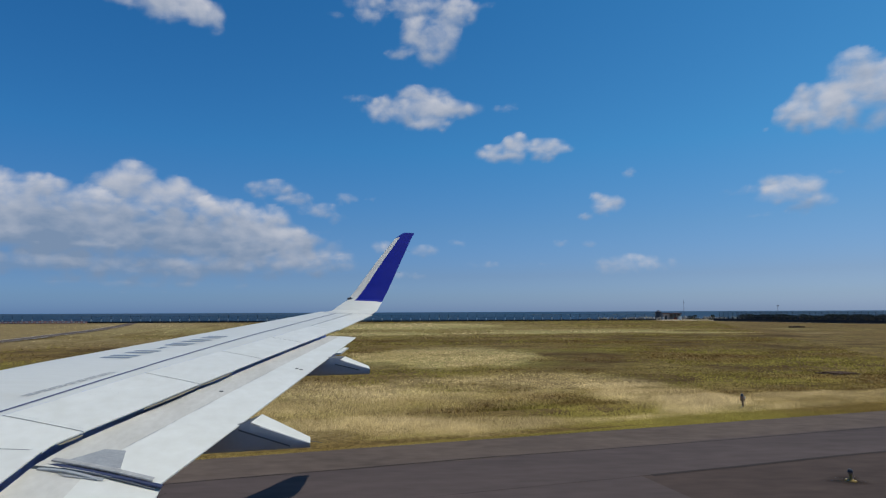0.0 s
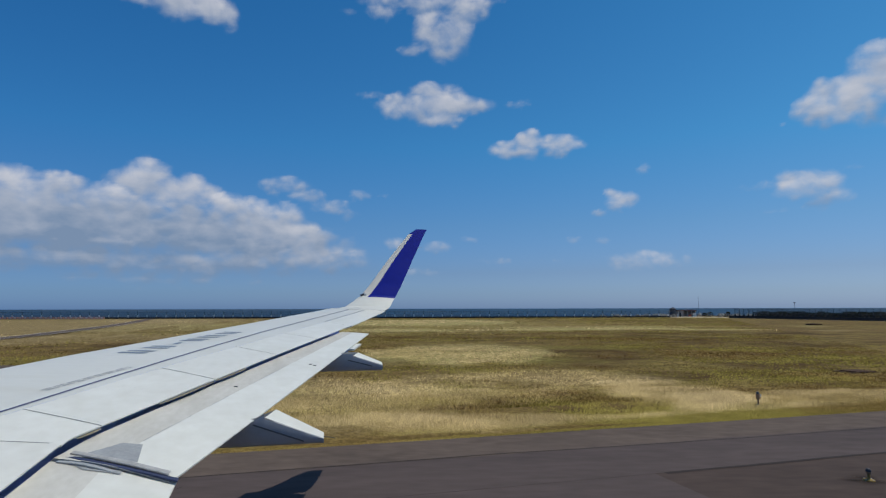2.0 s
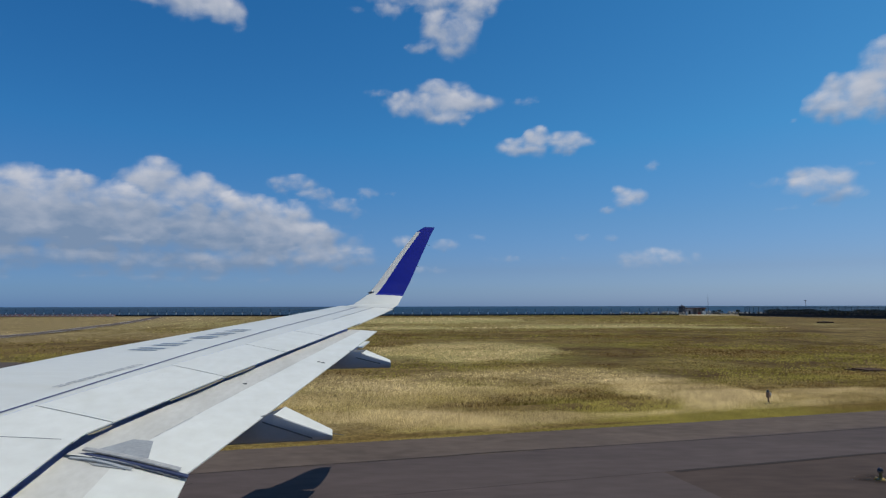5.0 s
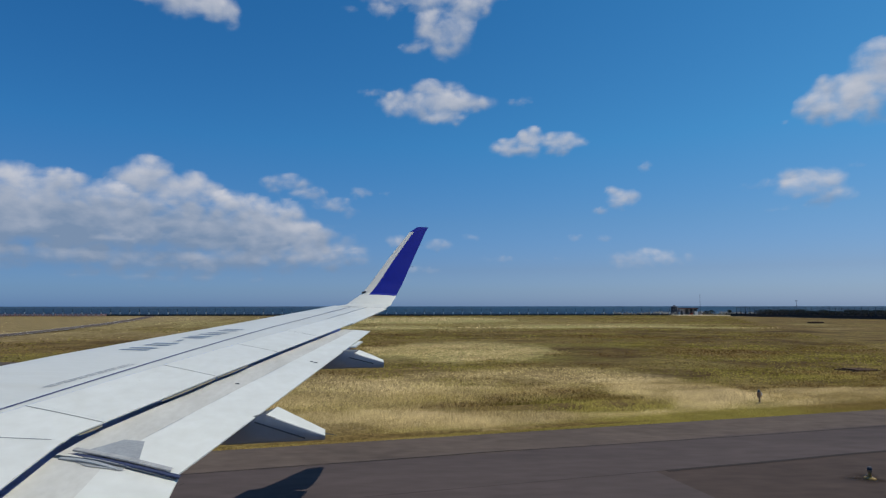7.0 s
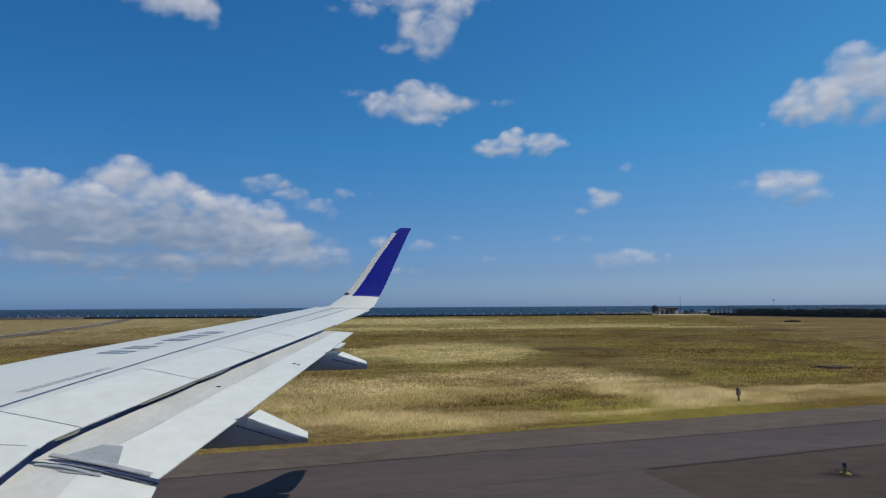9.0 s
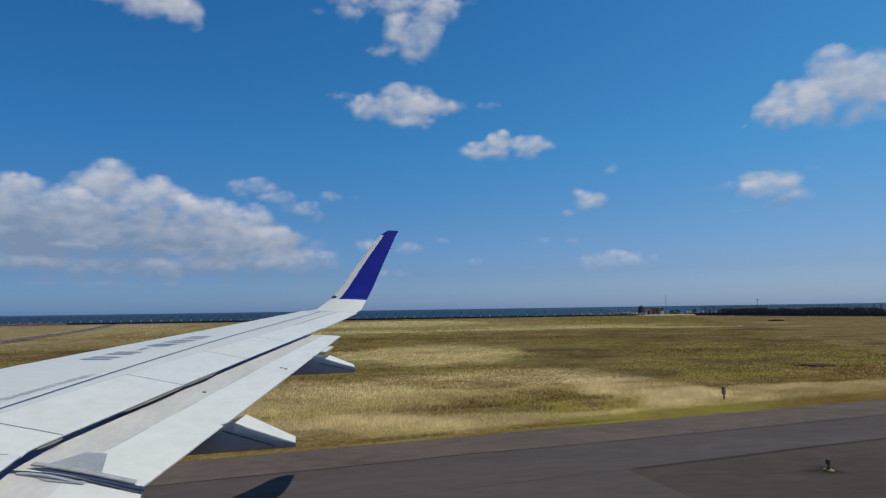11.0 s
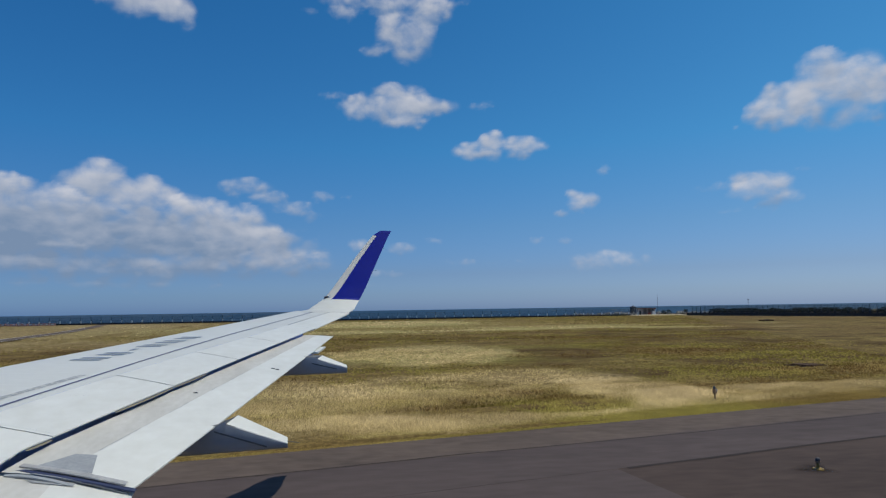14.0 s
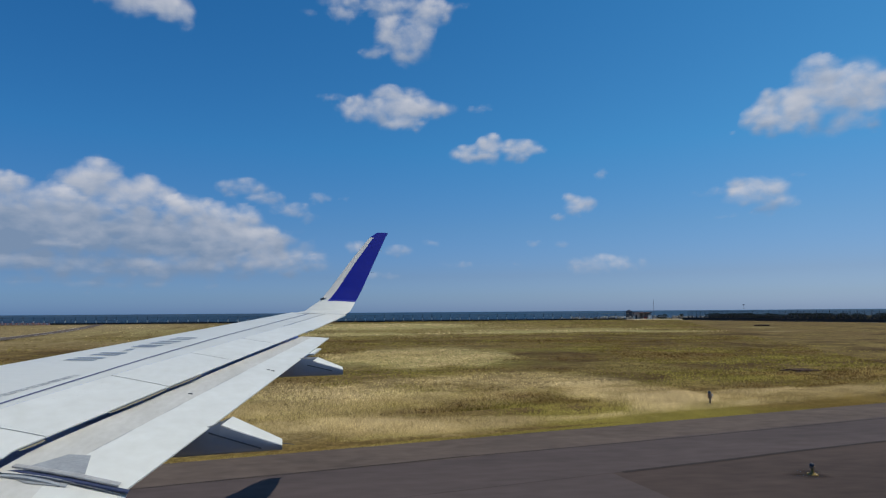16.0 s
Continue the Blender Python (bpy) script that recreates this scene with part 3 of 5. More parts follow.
def cloud_material():
    m = bpy.data.materials.new("cloud")
    m.use_nodes = True
    n, l = m.node_tree.nodes, m.node_tree.links
    n.remove(n["Principled BSDF"])
    tc = n.new("ShaderNodeTexCoord")
    cover = n.new("ShaderNodeAttribute")
    cover.attribute_name = "cover"

    def tex(scale, detail, rough=0.6, shift=(7.3, 2.1, 0), flat=1.5):
        mp = n.new("ShaderNodeMapping")
        mp.inputs["Scale"].default_value = (1, flat, 1)
        mp.inputs["Location"].default_value = shift
        l.new(tc.outputs["UV"], mp.inputs[0])
        t = n.new("ShaderNodeTexNoise")
        t.inputs["Scale"].default_value, t.inputs["Detail"].default_value, t.inputs["Roughness"].default_value = scale, detail, rough
        t.inputs["Distortion"].default_value = 0.25
        l.new(mp.outputs[0], t.inputs["Vector"])
        return t.outputs["Fac"]

    puff, wisp = tex(0.42, 8, 0.52, flat=1.2), tex(0.30, 5, 0.5, flat=1.9)
    sunward = tex(0.40, 4, 0.5, (7.3 + 0.55, 2.1 + 0.75, 0))
    plain_puff = tex(0.40, 4, 0.5)
    dens = n.new("ShaderNodeMath")
    dens.operation = "MULTIPLY_ADD"
    l.new(puff, dens.inputs[0])
    dens.inputs[1].default_value = 1.85
    l.new(cover.outputs["Fac"], dens.inputs[2])
    shade = n.new("ShaderNodeAttribute")
    shade.attribute_name = "crown"
    firm = n.new("ShaderNodeMath")
    firm.operation = "MULTIPLY_ADD"
    l.new(shade.outputs["Fac"], firm.inputs[0])
    firm.inputs[1].default_value = 0.30
    l.new(dens.outputs[0], firm.inputs[2])
    dens = firm
    a = n.new("ShaderNodeMapRange")
    a.interpolation_type = "SMOOTHSTEP"
    a.inputs["From Min"].default_value, a.inputs["From Max"].default_value = 1.14, 2.42
    a.inputs["To Max"].default_value = 0.93
    l.new(dens.outputs[0], a.inputs["Value"])
    edge = n.new("ShaderNodeMapRange")
    edge.inputs["From Min"].default_value, edge.inputs["From Max"].default_value = 0.02, 0.28
    l.new(cover.outputs["Fac"], edge.inputs["Value"])
    clear = n.new("ShaderNodeMath")
    clear.operation = "MULTIPLY"
    l.new(a.outputs[0], clear.inputs[0])
    l.new(edge.outputs[0], clear.inputs[1])
    a = clear
    mixf = n.new("ShaderNodeMath")
    mixf.operation = "MULTIPLY_ADD"
    l.new(wisp, mixf.inputs[0])
    mixf.inputs[1].default_value = 1.1
    l.new(shade.outputs["Fac"], mixf.inputs[2])
    ramp = n.new("ShaderNodeMapRange")
    ramp.inputs["From Min"].default_value, ramp.inputs["From Max"].default_value = 0.20, 1.36
    # folds turned to the sun are lighter
    fold, relief = n.new("ShaderNodeMath"), n.new("ShaderNodeMath")
    fold.operation, relief.operation = "SUBTRACT", "MULTIPLY_ADD"
    l.new(plain_puff, fold.inputs[0])
    l.new(sunward, fold.inputs[1])
    l.new(fold.outputs[0], relief.inputs[0])
    relief.inputs[1].default_value = 0.5
    l.new(mixf.outputs[0], relief.inputs[2])
    l.new(relief.outputs[0], ramp.inputs["Value"])
    col = n.new("ShaderNodeMix")
    col.data_type = "RGBA"
    col.inputs["A"].default_value = (0.195, 0.272, 0.400, 1)
    col.inputs["B"].default_value = (0.60, 0.61, 0.66, 1)
    l.new(ramp.outputs[0], col.inputs["Factor"])
    em, tr, mx = n.new("ShaderNodeEmission"), n.new("ShaderNodeBsdfTransparent"), n.new("ShaderNodeMixShader")
    l.new(col.outputs["Result"], em.inputs["Color"])
    l.new(a.outputs[0], mx.inputs[0])
    l.new(tr.outputs[0], mx.inputs[1])
    l.new(em.outputs[0], mx.inputs[2])
    l.new(mx.outputs[0], n["Material Output"].inputs["Surface"])
    return m


def cloud_sheet():
    az = np.linspace(-85, 85, 851)
    el = np.linspace(0.6, 55, 273)
    A, E = np.meshgrid(az, el)
    cover, crown, share = np.zeros_like(A), np.zeros_like(A), np.full_like(A, 1e-9)
    for a, e, w, h, k, tone in CLOUDS:
        dx, dy = (A - a) / w, (E - e) / h
        r = np.sqrt(dx * dx + np.where(dy < 0, dy * 1.25, dy) ** 2)
        v = k * np.clip(1.25 - r, 0, 1)
        crown += v ** 4 * (np.clip(0.25 + 0.45 * dy, -0.15, 0.75) + tone)
        share += v ** 4
        cover = (cover ** 4 + v ** 4) ** 0.25
    crown /= share
    # smaller rounded puffs on every lobe, lit from above
    rng = random.Random(41)
    heap, lit = np.zeros_like(A), np.full_like(A, 1e-6)
    for a, e, w, h, k, tone in CLOUDS:
        for _ in range(int(min(46, 7 * w * h + 3))):
            t, q = rng.uniform(0, math.tau), math.sqrt(rng.random()) * 0.86
            size = rng.uniform(0.30, 0.62) * min(1.8, h)
            pa, pe, pw = a + w * q * math.cos(t), e + h * q * math.sin(t), size * rng.uniform(1.1, 1.9)
            i0, i1 = np.searchsorted(el, (pe - 1.4 * size, pe + 1.4 * size))
            j0, j1 = np.searchsorted(az, (pa - 1.4 * pw, pa + 1.4 * pw))
            if i1 <= i0 or j1 <= j0:
                continue
            box_a, box_e = A[i0:i1, j0:j1], E[i0:i1, j0:j1]
            dy = (box_e - pe) / size
            v = k * rng.uniform(0.75, 1.1) * np.clip(1.2 - np.hypot((box_a - pa) / pw, dy), 0, 1)
            wt = v ** 3
            heap[i0:i1, j0:j1] += wt * np.clip(dy, -1, 1)
            lit[i0:i1, j0:j1] += wt
            cover[i0:i1, j0:j1] = (cover[i0:i1, j0:j1] ** 4 + (0.8 * v) ** 4) ** 0.25
    crown += PUFF * (heap / lit) * np.clip(lit * 6, 0, 1)
    R = 4600.0
    ar, er = np.radians(A), np.radians(E)
    xyz = np.stack([R * np.sin(ar) * np.cos(er), R * np.cos(ar) * np.cos(er), EYE + R * np.sin(er)], -1).reshape(-1, 3)
    h, w = A.shape
    idx = np.arange(h * w).reshape(h, w)
    faces = np.stack([idx[:-1, :-1], idx[:-1, 1:], idx[1:, 1:], idx[1:, :-1]], -1).reshape(-1, 4)
    me = bpy.data.meshes.new("backdrop")
    me.from_pydata(xyz.tolist(), [], faces.tolist())
    uv = me.uv_layers.new(name="UVMap")
    loops = faces.reshape(-1)
    flat = np.stack([A.reshape(-1)[loops], E.reshape(-1)[loops]], -1).reshape(-1)
    uv.data.foreach_set("uv", flat.astype(np.float32))
    for key, arr in (("cover", cover), ("crown", crown)):
        me.attributes.new(key, "FLOAT", "POINT").data.foreach_set("value", arr.reshape(-1).astype(np.float32))
    me.materials.append(cloud_material())
    ob = new("backdrop", me)
    return tagged(ob, "scattered white fair-weather cumulus clouds", "clouds", kind="structure")


cloud_sheet()

# ---- airliner ----
HEADING = 11.0  # the wing's outward axis against +y
# the aircraft stands on a slightly cambered taxiway
airliner = thing("airliner", pose(0, 0, EYE, -0.15, 0.15, 0) @ pose(0, 0, -EYE, 0, 0, HEADING))
tagged(airliner, "white airliner with a swept wing and navy winglet", "airplane")


def wing_plane(y):
    return EYE - 1.1 + 0.112 * (y - 4.7)


def x_le(y):
    return 0.59 + 0.52 * (y - 15.45)


def x_te(y):
    return lerp(y, [0, 5.3, 7.3, 9.0, 11.64, 14.04, 15.0], [-1.97, -1.97, -1.215, -0.545, 0.53, 1.42, 1.75])


def rise(y):
    return lerp(y, [0, 8, 11, 13, 15], [0.15, 0.15, 0.088, 0.052, 0.02])


def chord(y):
    return x_te(y) - x_le(y)


def top(u, y, lift=0.0):
    """A point of the wing's upper skin: u from 0 at the trailing edge to 1 at the nose."""
    z = wing_plane(y) + rise(y) * (1 - (1 - u) ** 1.8)
    if u > 0.94:
        z -= 0.05 * chord(y) * ((u - 0.94) / 0.06) ** 2
    return Vector((x_te(y) - u * chord(y), y, z + lift))


def under(u, y):
    t = 0.115 * chord(y) * (4 * (u * 0.86 + 0.08) * (1 - (u * 0.86 + 0.08))) ** 0.7
    p = top(u, y)
    if u > 0.94:
        return Vector((p.x, y, top(0.94, y).z - 0.05 * chord(y) - 0.05 * chord(y) * math.sqrt(max(0, 1 - ((u - 0.94) / 0.06) ** 2))))
    return Vector((p.x, y, p.z - t))


HINGE = 0.33  # front line of spoilers and aileron, as a share of the chord


def wing_box():
    bm = bmesh.new()
    us = [HINGE, 0.4, 0.5, 0.6, 0.7, 0.8, 0.88, 0.94, 0.96, 0.975, 0.988, 0.996, 1.0]
    ls = [0.996, 0.98, 0.96, 0.94, 0.85, 0.7, 0.5, 0.3, HINGE - 0.1]
    rows = []
    for y in spread(-1.0, 14.6, 53):
        r = [top(u, y) for u in us] + [under(u, y) for u in ls]
        r.append(top(HINGE - 0.1, y, -0.12))
        r.append(top(HINGE, y, -0.12))
        rows.append(r)
    grid_faces(bm, rows, close=True, mats=lambda j: 1 if j >= len(us) + len(ls) - 2 else 0)
    return smooth(part("wing", bm, [WING_WHITE, COVE], airliner, "white painted wing skin"), 30)


wing = wing_box()


def plate(name, y0, y1, u0, u1, mat, label, lift=0.0, thick=0.03, steps=8, skew=(0.0, 0.0)):
    """A panel that follows the upper skin, with its own edges."""
    bm = bmesh.new()
    rows = []
    for y in spread(y0, y1, steps):
        us = spread(u0, u1, 6)
        k = lerp(y, [y0, y1], skew)
        r = [top(u, y + k * u, lift) for u in us] + [top(u, y + k * u, lift - (thick if u > u0 + 0.001 else 0.012)) for u in reversed(us)]
        rows.append(r)
    vs = grid_faces(bm, rows, close=True)
    bm.faces.new(list(reversed(vs[0])))
    bm.faces.new(vs[-1])
    bmesh.ops.recalc_face_normals(bm, faces=bm.faces)
    return smooth(part(name, bm, mat, wing, label), 30)


GAP = 0.003
SKEW = 0.95  # spoiler ends stand square to the swept hinge
SPOILERS = (5.61, 7.28, 8.75, 10.12)
for a, b, k in ((5.13, 5.61, 0.0), (5.61, 7.28, SKEW), (7.28, 8.75, SKEW), (8.75, 10.12, SKEW), (10.12, 11.68, SKEW)):
    plate("spoiler", a + GAP, b - GAP, 0.0, HINGE - 0.0012, PANEL_WHITE, "white spoiler panel", thick=0.06, skew=(k, SKEW))
plate("spoiler", -1.0, 5.13 - GAP, 0.0, 0.175, PANEL_WHITE, "white inboard spoiler panel", lift=0.012, thick=0.05)
plate("spoiler", -1.0, 5.13 - GAP, 0.178, HINGE - 0.0012, WING_WHITE, "fixed inboard trailing panel", thick=0.06)
plate("aileron", 11.68 + GAP, 14.2, -0.02, HINGE - 0.004, PANEL_WHITE, "white aileron at the wing tip", thick=0.07, skew=(SKEW, 0.6))


def line_on_wing(name, pts, width, mat, label, lift=0.004):
    """A painted line through points (u, y) of the upper skin."""
    bm = bmesh.new()
    rows = []
    for (u0, y0), (u1, y1) in zip(pts, pts[1:]):
        for k in range(12):
            f = k / 12
            u, y = u0 + (u1 - u0) * f, y0 + (y1 - y0) * f
            rows.append((u, y))
    rows.append(pts[-1])
    grid_faces(bm, [[top(u - width / chord(y) / 2, y, lift), top(u + width / chord(y) / 2, y, lift)] for u, y in rows])
    return part(name, bm, mat, wing, label)


# seal lips, walk line and panel gaps
for y0, y1 in ((5.36, 5.60), (6.35, 7.26), (7.30, 7.95)):
    bmg = bmesh.new()
    grid_faces(bmg, [[Vector((x_te(y) - 0.01, y, wing_plane(y) - 0.020)), Vector((x_te(y) + 0.030 * (0.4 + 0.6 * math.sin(math.pi * (y - y0) / (y1 - y0))), y, wing_plane(y) - 0.026))] for y in spread(y0, y1, 12)])
    part("seal_lip", bmg, LIP, wing, "beige seal lip under the spoilers")
line_on_wing("walk_line", [(0.355, 3.0), (0.36, 5.72), (0.41, 7.83), (0.52, 10.83), (0.585, 14.3)], 0.030, STRIPE, "dark blue painted line")
line_on_wing("aileron_gap", [(HINGE, 12.0), (HINGE, 14.5)], 0.016, SEAL_AND_SHADE, "dark hinge gap")
for yy in SPOILERS:
    bmg = bmesh.new()
    grid_faces(bmg, [[top(u, yy + SKEW * u - 0.004, 0.003), top(u, yy + SKEW * u + 0.004, 0.003)] for u in spread(0.0, HINGE, 8)])
    part("panel_gap", bmg, SEAL_AND_SHADE, wing, "dark gap between spoilers")
line_on_wing("panel_gap", [(0.185, 3.0), (0.182, 5.12)], 0.008, SEAL_AND_SHADE, "dark gap before the inboard spoiler", 0.014)
bmg = bmesh.new()
grid_faces(bmg, [[top(u, 5.124, 0.014), top(u, 5.136, 0.014)] for u in spread(0.03, 0.185, 8)])
part("panel_gap", bmg, SEAL_AND_SHADE, wing, "dark gap between spoilers")
# outer end of the aileron
bmg = bmesh.new()
grid_faces(bmg, [[top(u, 14.2 + 0.6 * u - 0.012, 0.005), top(u, 14.2 + 0.6 * u + 0.006, 0.005)] for u in spread(-0.02, HINGE, 8)])
part("panel_gap", bmg, SEAL_AND_SHADE, wing, "dark gap at the end of the aileron")


# registration lettering, as plain bars
def bar(u0, u1, y0, y1, mat, name="marking_bar", lift=0.005):
    bm = bmesh.new()
    grid_faces(bm, [[top(u, y, lift) for u in spread(u0, u1, 4)] for y in spread(y0, y1, 4)])
    return part(name, bm, mat, wing, "dark marking bar")


for a, b in ((8.28, 8.52), (8.65, 8.89), (9.03, 9.18), (9.32, 9.55), (9.67, 9.94), (10.08, 10.33)):
    if b - a < 0.2:
        bar(0.69, 0.72, a + 0.01, b - 0.01, MARK)
        continue
    for y0 in (a + 0.015, b - 0.085):
        bar(0.63, 0.775, y0, y0 + 0.075, MARK)
for row in range(2):
    yy = 6.5
    while yy < 7.55:
        ln = random.uniform(0.05, 0.16)
        bar(0.445 + row * 0.018, 0.455 + row * 0.018, yy, min(7.55, yy + ln), FINE_MARK, "fine_marking_bar", 0.004)
        yy += ln + 0.03


def flap_te(y):
    return lerp(y, [0, 5.0, 11.3], [-1.07, -1.05, 0.88])


def flap_nose(y):
    return x_te(y) - 0.07


def flap_top(x, y):
    """Height of a lowered flap's upper skin."""
    f = max(0.0, (x - flap_nose(y)) / (flap_te(y) - flap_nose(y)))
    zn = wing_plane(y) - 0.062
    zt = wing_plane(y) - lerp(y, [4.94, 5.06, 11.3], [0.24, 0.21, 0.10])
    return zn + (zt - zn) * f ** 1.35


def end_top(x, y, inboard):
    """The same, where the two flaps' ends lie side by side."""
    station = min(y, 4.95) if inboard else max(y, 5.06)
    return flap_top(x, station) + 0.112 * (y - station)


def flap(name, y0, y1, label, parent, lean):
    """A lowered flap: rounded nose, worn grey front part, white rear part, thin trailing edge."""
    inboard = y0 < 0
    bm = bmesh.new()
    rows = []
    for i, y in enumerate(spread(y0, y1, 14)):
        xn = flap_nose(y)
        c = flap_te(y) - xn
        k = lerp(i, [0, 1, 12, 13], [lean[0], 0, 0, lean[1]])  # the ends lean inboard towards the rear
        r = []
        for f in (0.0, 0.02, 0.06, 0.14, 0.28, 0.45, 0.65, 0.85, 1.0):
            r.append((xn + (c + 0.3 * k) * f, y + k * f, end_top(xn + c * f, y + k * f, inboard) - (0.09 * (1 - f / 0.06) ** 2 if f < 0.06 else 0)))
        for f in (1.0, 0.8, 0.5, 0.2, 0.05):
            r.append((xn + (c + 0.3 * k) * f, y + k * f, end_top(xn + c * f, y + k * f, inboard) - 0.012 - 0.16 * (1 - f) ** 0.7))
        rows.append(r)
    vs = grid_faces(bm, rows, close=True, mats=lambda j: 0 if j < 5 else 1)
    bm.faces.new(list(reversed(vs[0])))
    bm.faces.new(vs[-1])
    bmesh.ops.recalc_face_normals(bm, faces=bm.faces)
    return smooth(part(name, bm, [FLAP_GREY, PANEL_WHITE], parent, label), 30)


flap("flap", 5.05, 11.3, "lowered outboard flap with worn grey front", wing, (-0.13, 0.0))
flap("flap", -1.0, 4.985, "lowered inboard flap with worn grey front", wing, (0.0, -0.07))

# cove under the spoilers, dark and hollow
bm = bmesh.new()
grid_faces(bm, [[top(0.10, y, -0.07), top(0.10, y, -0.30), Vector((x_te(y) + 0.25, y, wing_plane(y) - 0.36))] for y in spread(-1, 11.6, 20)])
part("cove", bm, COVE, wing, "dark flap cove")

# rubber seals where the two flaps meet
def seal_strip(name, mat, y_mid, half, lift, label, x0=-1.92, x1=-1.12, station=5.06, arch=0.10):
    bm = bmesh.new()
    rows = []
    for f in spread(0, 1, 14):
        x = x0 + f * (x1 - x0)
        g = (x + 1.92) / 0.80
        yc = y_mid + arch * (1 - g) ** 2 - 0.12 * max(0.0, g)
        z = end_top(x, yc, station < 5) + lift + 0.012 * math.sin(f * math.pi)
        rows.append([(x, yc + half * k, z + dz) for k, dz in ((-1, -0.010), (-0.9, 0.0), (0, 0.002), (0.9, 0.0), (1, -0.010))])
    grid_faces(bm, rows)
    return smooth(part(name, bm, mat, wing, label))


seal_strip("flap_seal", SEAL_PALE, 5.076, 0.044, 0.007, "grey rubber seal between flaps", -1.90, -1.13)
# strip across the open gap, its depth of shade put into the navy
seal_strip("flap_gap", COVE_DARK, 5.012, 0.034, -0.006, "deep navy gap between the flaps", -1.98, -1.05)
seal_strip("flap_seal", SEAL_PALE, 4.992, 0.010, 0.008, "thin grey seal lip between flaps", -1.78, -1.10, 4.985, 0.07)
seal_strip("flap_seal", SEAL, 4.958, 0.028, 0.005, "grey worn strip beside the flap gap", -1.93, -1.50, 4.985, 0.02)


# joint between the grey front and the white rear of the flap, dirt lodged in it
for y0, y1 in ((5.50, 5.62), (5.66, 6.05), (6.12, 6.20), (6.5, 6.9), (7.4, 7.5), (7.6, 8.3)):
    bm = bmesh.new()
    rows = []
    for y in spread(y0, y1, 4):
        x = flap_nose(y) + 0.455 * (flap_te(y) - flap_nose(y))
        rows.append([(x - 0.003, y, flap_top(x, y) + 0.004), (x + 0.003, y, flap_top(x, y) + 0.004)])
    grid_faces(bm, rows)
    part("joint", bm, FINE_MARK, wing, "thin dirty joint on the flap")


def flap_patch(corners, label):
    """A worn grey patch on a flap, between (x0, x1) at two spanwise stations."""
    (ya, xa0, xa1), (yb, xb0, xb1) = corners
    bm = bmesh.new()
    rows = []
    for f in spread(0, 1, 6):
        y = ya + (yb - ya) * f
        rows.append([(x, y, flap_top(x, y) + 0.005) for x in spread(xa0 + (xb0 - xa0) * f, xa1 + (xb1 - xa1) * f, 8)])
    grid_faces(bm, rows)
    return part("flap_patch", bm, SEAL, wing, label)


flap_patch(((5.08, -1.86, -1.40), (5.42, -1.62, -1.46)), "grey worn patch on the flap")
flap_patch(((4.93, -1.80, -1.46), (4.87, -1.72, -1.46)), "grey worn patch on the flap")


